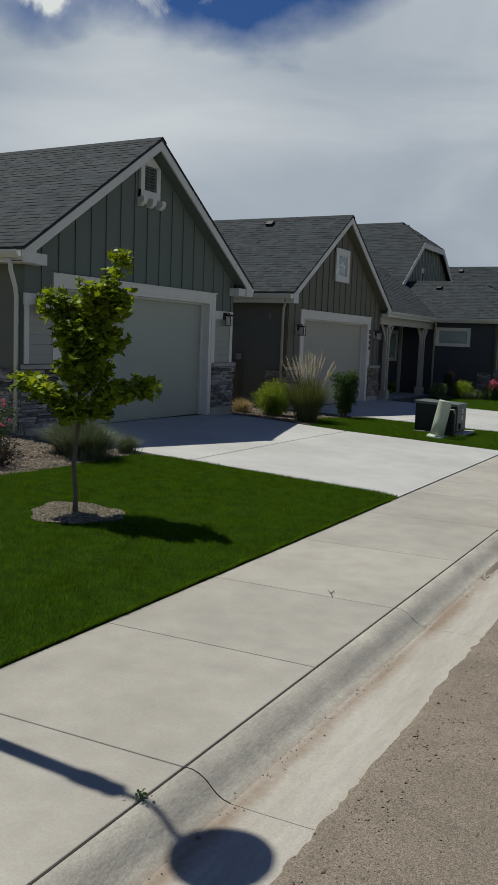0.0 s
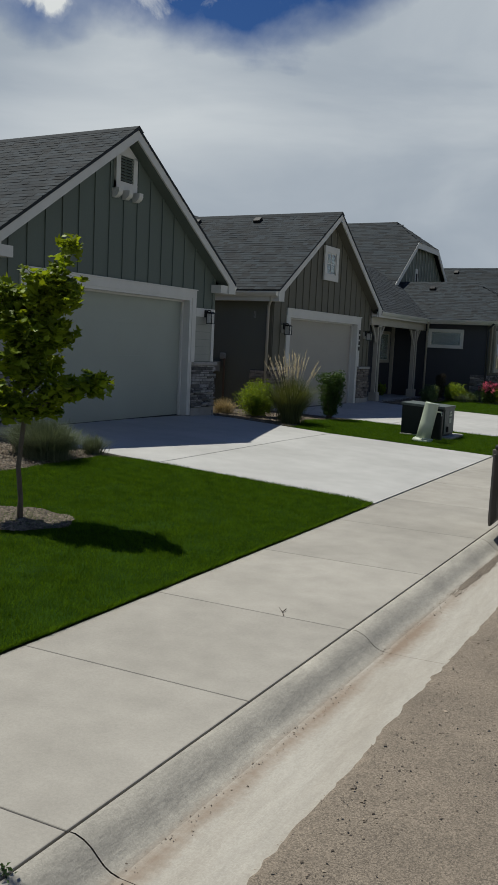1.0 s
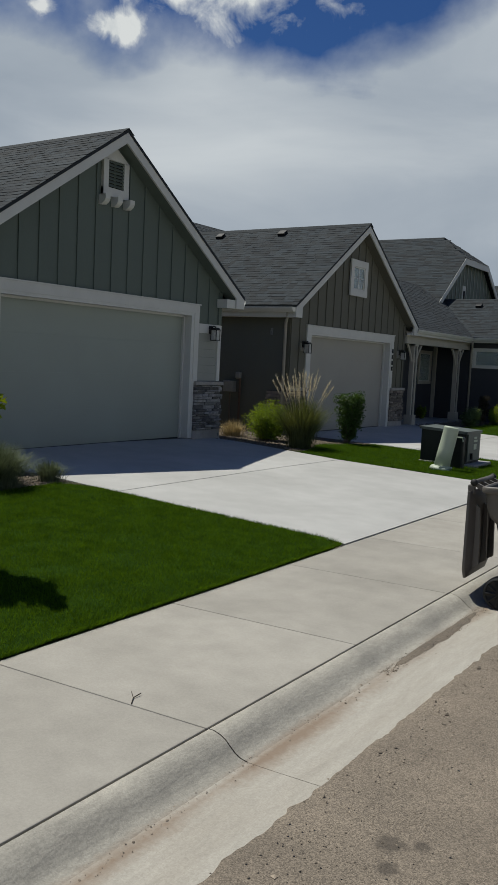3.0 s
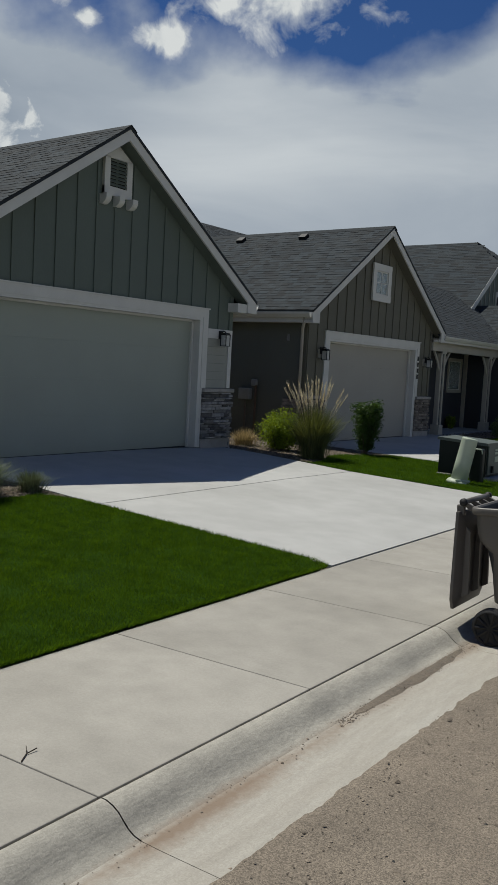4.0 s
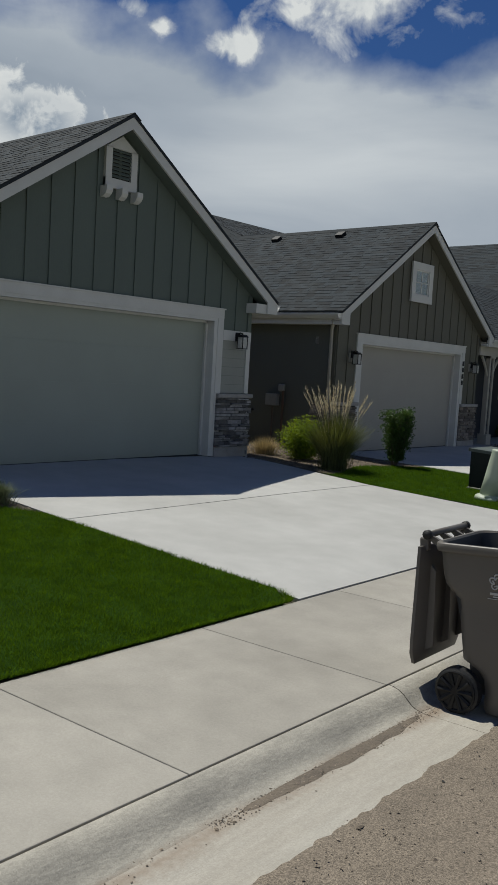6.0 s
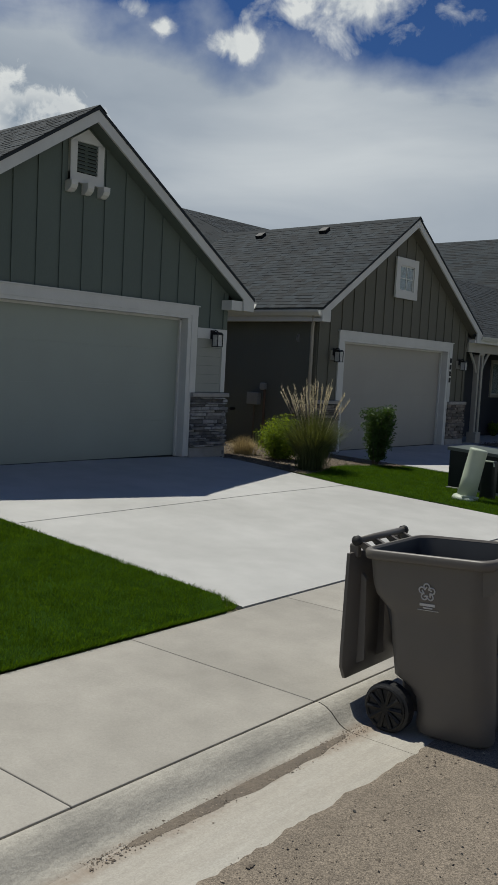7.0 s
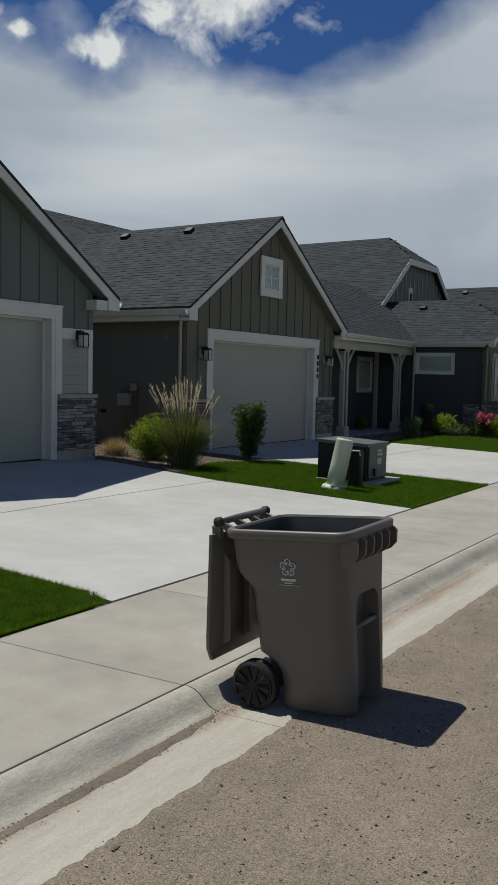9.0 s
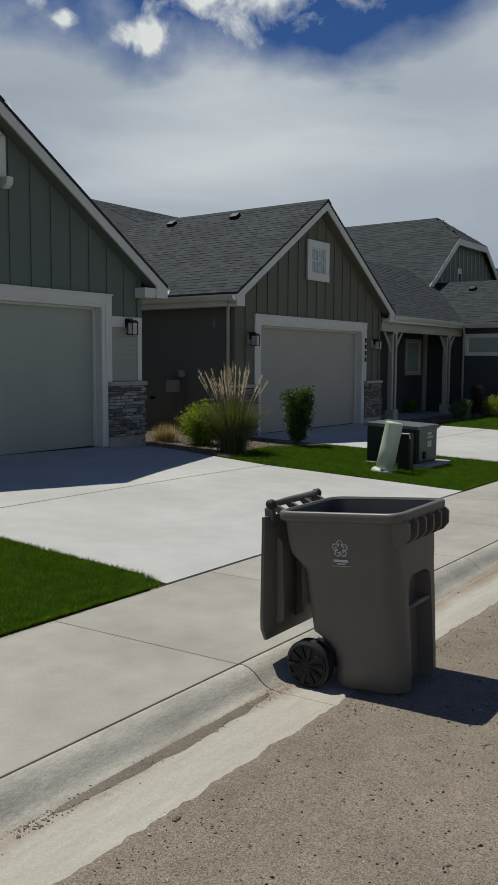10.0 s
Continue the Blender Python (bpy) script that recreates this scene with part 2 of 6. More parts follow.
M_STONE_WARM = material("warm_ledge_stone", (0.26, 0.225, 0.19), (0.13, 0.115, 0.10), rough=0.85, scale=9, fine=70, bump=0.7, amount=0.5, per_object=0.45, depth=0.012, grain=0.25)
M_MORTAR = material("mortar", (0.09, 0.088, 0.085), rough=0.95, scale=15, fine=80, bump=0.5)
M_CAP = material("stone_cap", (0.36, 0.345, 0.32), (0.28, 0.27, 0.25), rough=0.8, scale=6, fine=60, bump=0.4)
M_SHINGLE = material("asphalt_shingle", (0.018, 0.025, 0.031), (0.012, 0.018, 0.022), rough=0.92, scale=1.5, fine=180, bump=0.5, amount=0.6, island=0.52, depth=0.004, grain=0.35)
M_SHINGLE_BASE = material("roofing_felt", (0.026, 0.033, 0.039), rough=0.95, scale=3, fine=100, bump=0.3)
# near-black; on vent and window backings it stands in for shade inside
M_DARK = material("near_black", (0.012, 0.012, 0.013), rough=0.8, bump=0.0, grain=0.0)
M_BLACK_METAL = material("black_metal", (0.014, 0.014, 0.014), rough=0.5, metal=0.0, scale=12, fine=80, bump=0.1, spec=0.3)
M_GREY_METAL = material("galvanised_metal", (0.30, 0.30, 0.29), rough=0.45, metal=0.5, scale=8, fine=60, bump=0.1)
M_BIN = material("brown_grey_plastic", (0.125, 0.113, 0.098), (0.105, 0.095, 0.083), rough=0.46, scale=5, fine=240, bump=0.18, depth=0.001, grain=0.06, amount=0.7)
M_BIN_IN = material("dark_plastic", (0.036, 0.039, 0.044), rough=0.55, scale=6, fine=200, bump=0.1)
M_RUBBER = material("black_rubber", (0.016, 0.016, 0.017), rough=0.62, scale=9, fine=120, bump=0.2)
M_PRINT = material("pale_print", (0.60, 0.59, 0.57), rough=0.6, scale=60, fine=200, bump=0.0, grain=0.05, amount=1.0)
M_CABINET = material("dark_green_cabinet", (0.014, 0.019, 0.018), (0.010, 0.014, 0.013), rough=0.5, scale=2, fine=60, bump=0.08, spec=0.25)
# lighter copy of the cabinet green: sunlight put into the colour of lid and door
M_CABINET_SUN = material("sunlit_cabinet", (0.10, 0.12, 0.105), (0.075, 0.09, 0.08), rough=0.5, scale=3, fine=60, bump=0.08)
M_TUBE = material("pale_green_plastic", (0.44, 0.49, 0.39), (0.37, 0.42, 0.33), rough=0.5, scale=4, fine=90, bump=0.08, grain=0.06)
M_METER = material("grey_box_paint", (0.27, 0.275, 0.26), (0.22, 0.225, 0.21), rough=0.55, scale=6, fine=60, bump=0.1, grain=0.06)
M_RUST = material("rusty_pipe", (0.13, 0.085, 0.055), (0.08, 0.055, 0.04), rough=0.8, scale=14, fine=90, bump=0.3)
M_PEBBLE = material("river_gravel", (0.235, 0.195, 0.145), (0.08, 0.065, 0.05), rough=0.85, scale=25, fine=120, bump=0.3, island=0.6)
M_BULB = material("frosted_glass", (0.55, 0.55, 0.52), rough=0.25, scale=10, fine=80, bump=0.0)
M_BLIND = material("window_blind", (0.20, 0.25, 0.245), (0.165, 0.205, 0.20), rough=0.6, scale=2, fine=40, bump=0.05)


def glass_material():
    m = bpy.data.materials.new("window_glass")
    m.use_nodes = True
    n, l = m.node_tree.nodes, m.node_tree.links
    p = n["Principled BSDF"]
    p.inputs["Base Color"].default_value = (0.80, 0.88, 0.87, 1)
    p.inputs["Roughness"].default_value = 0.04
    p.inputs["Transmission Weight"].default_value = 0.75
    p.inputs["IOR"].default_value = 1.45
    return m


M_GLASS = glass_material()

M_STAIN = material("dark_silt", (0.165, 0.135, 0.102), (0.10, 0.082, 0.064), rough=0.8, scale=9, fine=70, bump=0.9, depth=0.01, grain=0.4)


def silt_stain(m, centre, width, colour):
    """A reddish silt line along the gutter's lowest line, broken up by noise."""
    n, l = m.node_tree.nodes, m.node_tree.links
    p = n["Principled BSDF"]
    pos, sep = n.new("ShaderNodeNewGeometry"), n.new("ShaderNodeSeparateXYZ")
    l.new(pos.outputs["Position"], sep.inputs[0])

    def calc(op, a, b):
        k = n.new("ShaderNodeMath")
        k.operation = op
        for slot, v in enumerate((a, b)):
            if isinstance(v, (int, float)):
                k.inputs[slot].default_value = v
            else:
                l.new(v, k.inputs[slot])
        return k.outputs[0]

    def patches(scale, stretch):
        mp, t = n.new("ShaderNodeMapping"), n.new("ShaderNodeTexNoise")
        mp.inputs["Scale"].default_value = stretch
        l.new(pos.outputs["Position"], mp.inputs[0])
        l.new(mp.outputs[0], t.inputs["Vector"])
        t.inputs["Scale"].default_value, t.inputs["Detail"].default_value = scale, 6
        return t.outputs["Fac"]

    off = calc("ABSOLUTE", calc("SUBTRACT", sep.outputs["X"], centre), 0)
    near = calc("SUBTRACT", 1.0, calc("DIVIDE", off, width))
    amount = calc("ADD", near, calc("MULTIPLY", calc("SUBTRACT", patches(2.0, (1.5, 0.5, 1)), 0.5), 2.6))
    amount = calc("ADD", amount, calc("MULTIPLY", calc("SUBTRACT", patches(30.0, (1, 1, 1)), 0.5), 0.8))
    clampn = n.new("ShaderNodeMapRange")
    clampn.inputs["From Min"].default_value, clampn.inputs["From Max"].default_value = 0.1, 1.2
    clampn.inputs["To Max"].default_value = 0.85
    l.new(amount, clampn.inputs["Value"])
    mix = n.new("ShaderNodeMix")
    mix.data_type = "RGBA"
    mix.inputs[7].default_value = (*colour, 1)
    l.new(clampn.outputs[0], mix.inputs[0])
    l.new(p.inputs["Base Color"].links[0].from_socket, mix.inputs[6])
    l.new(mix.outputs[2], p.inputs["Base Color"])


def oil_spots(m, spots, colour):
    """Dark damp spots soaked into the asphalt, with soft uneven edges."""
    n, l = m.node_tree.nodes, m.node_tree.links
    p = n["Principled BSDF"]
    pos, t = n.new("ShaderNodeNewGeometry"), n.new("ShaderNodeTexNoise")
    t.inputs["Scale"].default_value, t.inputs["Detail"].default_value = 34.0, 5
    l.new(pos.outputs["Position"], t.inputs["Vector"])
    for x, y, r in spots:
        away, near, mix = n.new("ShaderNodeVectorMath"), n.new("ShaderNodeMapRange"), n.new("ShaderNodeMix")
        away.operation = "DISTANCE"
        away.inputs[1].default_value = (x, y, -0.055 + (x + 1.2) * 0.0178)
        l.new(pos.outputs["Position"], away.inputs[0])
        wob = n.new("ShaderNodeMath")
        wob.operation = "MULTIPLY_ADD"
        l.new(t.outputs["Fac"], wob.inputs[0])
        wob.inputs[1].default_value = r * 1.3
        l.new(away.outputs["Value"], wob.inputs[2])
        near.inputs["From Min"].default_value, near.inputs["From Max"].default_value = r * 1.3, r * 1.95
        near.inputs["To Min"].default_value, near.inputs["To Max"].default_value = 0.72, 0.0
        l.new(wob.outputs[0], near.inputs["Value"])
        mix.data_type = "RGBA"
        mix.inputs[7].default_value = (*colour, 1)
        l.new(near.outputs[0], mix.inputs[0])
        l.new(p.inputs["Base Color"].links[0].from_socket, mix.inputs[6])
        l.new(mix.outputs[2], p.inputs["Base Color"])


oil_spots(M_ASPHALT, ((-1.10, 5.50, 0.062), (-0.99, 5.56, 0.036), (-1.04, 5.34, 0.042)), (0.062, 0.052, 0.042))
silt_stain(M_GUTTER, -1.92, 0.10, (0.205, 0.145, 0.098))
silt_stain(M_KERB, -1.95, 0.06, (0.225, 0.170, 0.125))

# ---------------------------------------------------------------- builders
ORIGIN = {}


def thing(name, at, label, category, group="", kind=""):
    """A top-level thing: an Empty at its base. Its parts are given in world metres."""
    ob = new(name)
    ob.location = at
    ORIGIN[ob.name] = Vector(at)
    return tagged(ob, label, category, group, kind)


def finish(name, me, mat, parent, label, origin, smooth):
    me.materials.append(mat)
    if smooth:
        me.polygons.foreach_set("use_smooth", [True] * len(me.polygons))
    ob = new(name, me)
    if parent is not None:
        ob.parent = parent
        ORIGIN[ob.name] = origin
    if label:
        ob["label"] = label
    if name in ("blades", "stones", "plumes", "leaves", "shingles", "blossoms", "foliage", "crown"):
        ob["kind"] = "stuff"
    return ob


def part(name, bm, mat, parent=None, label="", smooth=False):
    """Links a bmesh in world metres as one mesh under a thing or a part."""
    origin = ORIGIN[parent.name] if parent is not None else Vector((0, 0, 0))
    bmesh.ops.translate(bm, verts=bm.verts, vec=-origin)
    bmesh.ops.recalc_face_normals(bm, faces=bm.faces)
    me = bpy.data.meshes.new(name)
    bm.to_mesh(me)
    bm.free()
    return finish(name, me, mat, parent, label, origin, smooth)


def raw(name, verts, faces, mat, parent=None, label="", smooth=False):
    """The same from arrays, for large meshes."""
    origin = ORIGIN[parent.name] if parent is not None else Vector((0, 0, 0))
    me = bpy.data.meshes.new(name)
    v = np.asarray(verts, float) - np.array(origin)
    me.from_pydata(v.tolist(), [], faces if isinstance(faces, list) else faces.tolist())
    return finish(name, me, mat, parent, label, origin, smooth)


def box(x0, x1, y0, y1, z0, z1, bevel=0.0, bm=None, turn=None):
    own = bmesh.new()
    bmesh.ops.create_cube(own, size=1.0)
    for v in own.verts:
        v.co = Vector(((x0 + x1) / 2 + v.co.x * (x1 - x0), (y0 + y1) / 2 + v.co.y * (y1 - y0), (z0 + z1) / 2 + v.co.z * (z1 - z0)))
    if bevel:
        bmesh.ops.bevel(own, geom=own.edges[:], offset=bevel, segments=2, profile=0.5, affect="EDGES")
    if turn is not None:
        bmesh.ops.transform(own, matrix=turn, verts=own.verts)
    return merge(bm, own)


def merge(bm, own):
    if bm is None:
        return own
    me = bpy.data.meshes.new("tmp")
    own.to_mesh(me)
    own.free()
    bm.from_mesh(me)
    bpy.data.meshes.remove(me)
    return bm


def prism(points, axis, a, b, bm=None):
    """A polygon in the plane across axis, drawn out from a to b. Points are the other two coordinates in order."""
    own = bmesh.new()
    put = {"x": lambda p, c: (c, p[0], p[1]), "y": lambda p, c: (p[0], c, p[1]), "z": lambda p, c: (p[0], p[1], c)}[axis]
    lo, hi = [own.verts.new(put(p, a)) for p in points], [own.verts.new(put(p, b)) for p in points]
    own.faces.new(lo), own.faces.new(hi)
    for k in range(len(points)):
        own.faces.new((lo[k - 1], lo[k], hi[k], hi[k - 1]))
    bmesh.ops.recalc_face_normals(own, faces=own.faces)
    return merge(bm, own)


def tube(path, radius, sides=10, bm=None, squash=None):
    """A round bar along a line of points; radius may be one number or one for each point."""
    own = bmesh.new()
    pts = [Vector(p) for p in path]
    rad = radius if isinstance(radius, (list, tuple)) else [radius] * len(pts)
    rings, side = [], None
    for k, p in enumerate(pts):
        way = (pts[min(k + 1, len(pts) - 1)] - pts[max(k - 1, 0)]).normalized()
        if side is None:
            side = way.cross(Vector((0, 0, 1)) if abs(way.z) < 0.9 else Vector((1, 0, 0))).normalized()
        side = (side - way * side.dot(way)).normalized()
        up = way.cross(side)
        rings.append([own.verts.new(p + rad[k] * (math.cos(a) * side + math.sin(a) * up)) for a in (2 * math.pi * s / sides for s in range(sides))])
    for r0, r1 in zip(rings, rings[1:]):
        for s in range(sides):
            own.faces.new((r0[s - 1], r0[s], r1[s], r1[s - 1]))
    own.faces.new(rings[0]), own.faces.new(rings[-1])
    bmesh.ops.recalc_face_normals(own, faces=own.faces)
    return merge(bm, own)


def drawn(profile, y0, y1, steps=1, wobble=0.0):
    """A line of x, z points drawn out along y, as an open sheet."""
    bm = bmesh.new()
    rows = []
    for s in range(steps + 1):
        y = y0 + (y1 - y0) * s / steps
        rows.append([bm.verts.new((x, y, z)) for x, z in profile])
    for a, b in zip(rows, rows[1:]):
        for k in range(len(profile) - 1):
            bm.faces.new((a[k], a[k + 1], b[k + 1], b[k]))
    return bm


def blade_arrays(roots, height, width, lean, rng, segments=1, azimuth=None, droop=0.0):
    """Grass blades: one tapered strip each, as vertex and face arrays."""
    n = len(roots)
    az = rng.uniform(0, 2 * np.pi, n) if azimuth is None else azimuth
    out = np.stack([np.cos(az), np.sin(az), np.zeros(n)], 1)
    turn = az + np.pi / 2 + rng.normal(0, 0.6, n)
    across = np.stack([np.cos(turn), np.sin(turn), np.zeros(n)], 1)
    h, ln = height[:, None], lean[:, None]
    verts, per = [], 2 * segments + 1
    for s in range(segments):
        f = s / segments
        mid = roots + out * ln * h * f ** 1.6 + np.array([0, 0, 1.0]) * (h * f * (1 - droop * f * ln))
        w = width * (1 - 0.35 * f)
        verts += [mid - across * w[:, None] / 2, mid + across * w[:, None] / 2]
    verts.append(roots + out * ln * h + np.array([0, 0, 1.0]) * (h * (1 - droop * ln)))
    v = np.stack(verts, 1).reshape(-1, 3)
    base = (np.arange(n) * per)[:, None]
    faces = []
    for s in range(segments - 1):
        faces += (base + np.array([[2 * s, 2 * s + 1, 2 * s + 3, 2 * s + 2]])).tolist()
    k = 2 * (segments - 1)
    faces += (base + np.array([[k, k + 1, k + 2]])).tolist()
    return v, faces


LEAF = np.array([(0, 0), (0.34, 0.06), (0.20, 0.24), (0.54, 0.46), (0.24, 0.52), (0.20, 0.74), (0, 1.0), (-0.20, 0.74), (-0.24, 0.52), (-0.54, 0.46), (-0.20, 0.24), (-0.34, 0.06)])
LEAF_PLAIN = np.array([(0, 0), (0.26, 0.45), (0, 1.0), (-0.26, 0.45)])


def leaf_arrays(centres, size, rng, shape=LEAF_PLAIN, up=0.4):
    """Leaves of a given outline, turned at random with a leaning towards the sky."""
    n = len(centres)
    normal = rng.normal(0, 1, (n, 3))
    normal[:, 2] = np.abs(normal[:, 2]) + up
    normal /= np.linalg.norm(normal, axis=1)[:, None]
    ahead = np.cross(normal, rng.normal(0, 1, (n, 3)))
    ahead /= np.linalg.norm(ahead, axis=1)[:, None]
    side = np.cross(normal, ahead)
    v = centres[:, None] + size[:, None, None] * (shape[None, :, :1] * side[:, None] + (shape[None, :, 1:] - 0.5) * ahead[:, None]
                                                  + (np.abs(shape[None, :, :1]) * 0.5) * normal[:, None])
    k = len(shape)
    faces = (np.arange(n)[:, None] * k + np.arange(k)[None]).tolist()
    return v.reshape(-1, 3), faces


def joined(sets):
    verts, faces, start = [], [], 0
    for v, f in sets:
        verts.append(v)
        faces += [[i + start for i in face] for face in f]
        start += len(v)
    return np.concatenate(verts), faces


def pebble_arrays(centres, size, rng):
    """Small stones: uneven eight-sided lumps."""
    base = np.array([(1, 0, 0), (0, 1, 0), (-1, 0, 0), (0, -1, 0), (0, 0, 0.7), (0, 0, -0.6)], float)
    n = len(centres)
    az = rng.uniform(0, 2 * np.pi, n)
    shape = base[None] * rng.uniform(0.6, 1.25, (n, 6, 1)) * np.stack([np.ones(n), rng.uniform(0.55, 1, n), rng.uniform(0.5, 0.9, n)], 1)[:, None]
    c, s = np.cos(az)[:, None], np.sin(az)[:, None]
    turned = np.stack([shape[..., 0] * c - shape[..., 1] * s, shape[..., 0] * s + shape[..., 1] * c, shape[..., 2]], -1)
    v = (centres[:, None] + turned * size[:, None, None]).reshape(-1, 3)
    tri = np.array([(0, 1, 4), (1, 2, 4), (2, 3, 4), (3, 0, 4), (1, 0, 5), (2, 1, 5), (3, 2, 5), (0, 3, 5)])
    return v, (np.arange(n)[:, None, None] * 6 + tri[None]).reshape(-1, 3).tolist()

# ---------------------------------------------------------------- ground
EDGE = -3.68          # back edge of the pavement
KERB = -2.205         # line between pavement and kerb


def lift(x, y):
    """Height of the front gardens and drives, which rise from the pavement to the houses."""
    rise = 0.0405 if y < 14 else 0.0405 - 0.020 * min(1.0, (y - 14) / 7)
    return rise * min(max(EDGE - x, 0.0), 6.4)


def garden_sheet(name, left, right, y0, y1, nx, ny, mat, dz, parent=None, label="", rough=0.0):
    """A sheet from x = left(y) to x = right(y) that lies dz over the garden's height."""
    bm = bmesh.new()
    rows = []
    for j in range(ny + 1):
        y = y0 + (y1 - y0) * j / ny
        a, b = left(y), right(y)
        row = []
        for i in range(nx + 1):
            x = a + (b - a) * i / nx
            row.append(bm.verts.new((x, y, lift(x, y) + dz + rough * noise.noise(Vector((x * 3, y * 3, 0))))))
        rows.append(row)
    for a, b in zip(rows, rows[1:]):
        for i in range(nx):
            bm.faces.new((a[i], a[i + 1], b[i + 1], b[i]))
    return part(name, bm, mat, parent, label, smooth=True)


bm = bmesh.new()
xs = [-900, -200, -60, -30, -20, -12, -10.08, -8, -6, -4.5, EDGE, -3.67, 1, 9, 30, 200, 900]
ys = [-900, -200, -50, -10, 0, 5, 10, 14, 16, 18, 21, 26, 32, 40, 60, 200, 900]
grid = [[bm.verts.new((x, y, (lift(x, y) - 0.035) if x <= EDGE else -0.16)) for x in xs] for y in ys]
for a, b in zip(grid, grid[1:]):
    for i in range(len(xs) - 1):
        bm.faces.new((a[i], a[i + 1], b[i + 1], b[i]))
tagged(part("ground", bm, M_EARTH, smooth=False), "bare dry earth under gardens and street", "ground", kind="structure")

# road: old dusty asphalt with a ragged edge over the gutter pan
bm = bmesh.new()
rows = []
for j in range(0, 1500):
    y = -6 + j * 0.04
    rag = 0.022 * noise.noise(Vector((y * 1.1, 3, 0))) + 0.018 * noise.noise(Vector((y * 5, 7, 0))) + 0.020 * noise.noise(Vector((y * 16, 1, 0)))
    e = -1.565 + rag
    rows.append([bm.verts.new(p) for p in ((e, y, -0.088), (e + 0.012, y, -0.074), (e + 0.06, y, -0.068), (-1.2, y, -0.058), (1.5, y, -0.01), (3.2, y, 0.0), (8.0, y, -0.08))])
for a, b in zip(rows, rows[1:]):
    for i in range(6):
        bm.faces.new((a[i], a[i + 1], b[i + 1], b[i]))
road = tagged(part("road", bm, M_ASPHALT, smooth=True), "worn dusty brown-grey asphalt street with ragged edge", "road", kind="structure")

# kerb and gutter pan, cast in lengths
KERB_PROFILE = [(KERB + 0.006, -0.05), (KERB + 0.007, -0.004), (KERB + 0.014, 0.001), (-2.165, 0.002), (-2.125, -0.008), (-2.09, -0.026), (-2.06, -0.052), (-2.03, -0.076), (-2.00, -0.090), (-1.96, -0.097)]
PAN_PROFILE = [(-1.96, -0.097), (-1.85, -0.096), (-1.70, -0.091), (-1.50, -0.084), (-1.40, -0.10)]
kerb = thing("kerb", (-2.1, 6, -0.1), "rolled concrete kerb with tan dirt-stained gutter pan", "kerb", kind="structure")
KERB_JOINTS = [-6.0, -2.3, 0.4, 3.04, 5.78, 9.09, 12.4, 15.7, 19.0, 22.3, 25.6, 28.9, 32.2, 35.5, 40, 46, 54]
for a, b in zip(KERB_JOINTS, KERB_JOINTS[1:]):
    part("kerb_stone", drawn(KERB_PROFILE, a + 0.0035, b - 0.0035, 8), M_KERB, kerb, smooth=True)
    part("gutter_pan", drawn(PAN_PROFILE, a + 0.0015, b - 0.0015, 2), M_GUTTER, kerb, smooth=True)
part("joint_bed", drawn([(x, z - 0.014) for x, z in KERB_PROFILE + PAN_PROFILE], -6, 54, 2), M_DIRT, kerb)

# a line of washed-in dirt along the gutter, broken and uneven
rng = np.random.default_rng(5)
bm = bmesh.new()
rows = []
for j in range(0, 60):
    y = 7.35 + j * 0.03
    w = 0.040 * math.sin(math.pi * j / 59) ** 0.6 + 0.024 * noise.noise(Vector((y * 0.9, 11, 0))) + 0.016 * noise.noise(Vector((y * 6, 2, 0)))
    w = max(w, 0.001)
    c = -1.945 + 0.016 * noise.noise(Vector((y * 1.6, 5, 0)))
    rows.append([bm.verts.new((c - w, y, -0.0965)), bm.verts.new((c, y, -0.0915 if w > 0.01 else -0.097)), bm.verts.new((c + w * 1.5, y, -0.0975))])
for a, b in zip(rows, rows[1:]):
    for i in range(2):
        bm.faces.new((a[i], a[i + 1], b[i + 1], b[i]))
tagged(part("gutter_dirt", bm, M_STAIN, smooth=True), "dark gritty silt heaped along the gutter", "dirt", kind="stuff")
n = 5200
y = rng.uniform(-3, 24, n)
x = np.where(rng.random(n) < 0.5, -1.955 + rng.normal(0, 0.03, n), -1.56 + np.abs(rng.normal(0, 0.10, n)))
heap = rng.random(n) < 0.22
x, y = np.where(heap, -1.945 + rng.normal(0, 0.028, n), x), np.where(heap, rng.uniform(7.3, 9.2, n), y)
z = np.where(x < -1.75, -0.094, -0.071)
tagged(raw("loose_grit", *pebble_arrays(np.stack([x, y, z], 1), rng.gamma(2.0, 0.0013, n) + 0.0012, rng), M_GRIT), "loose brown grit along the gutter and road edge", "grit", kind="stuff")
n = 14000
x, y = rng.uniform(-1.5, 1.4, n), rng.uniform(2.0, 13, n)
tagged(raw("road_stones", *pebble_arrays(np.stack([x, y, -0.062 + (x + 1.5) * 0.0165], 1), rng.gamma(2.0, 0.0019, n) + 0.0014, rng), M_GRIT), "small stones scattered on the asphalt", "gravel", kind="stuff")
# dark chips of asphalt, thicker in a few drifts
n = 2000
ka = rng.integers(0, 9, n)
drift_x, drift_y = rng.uniform(-1.6, 1.5, 9), rng.uniform(3.0, 13.0, 9)
drift_x[:3], drift_y[:3] = (-0.50, -0.52, -0.48), (8.6, 8.9, 8.1)
loose = rng.random(n) < 0.35
x = np.where(loose, rng.uniform(-1.48, 1.8, n), np.clip(drift_x[ka] + rng.normal(0, 0.24, n), -1.45, 2.0))
y = np.where(loose, rng.uniform(1.5, 15.0, n), drift_y[ka] + rng.normal(0, 0.5, n))
tagged(raw("asphalt_chips", *pebble_arrays(np.stack([x, y, -0.062 + (x + 1.5) * 0.0165], 1), rng.gamma(2.0, 0.0014, n) + 0.0022, rng), M_BLACK_METAL), "small black chips of asphalt scattered on the road", "gravel", kind="stuff")

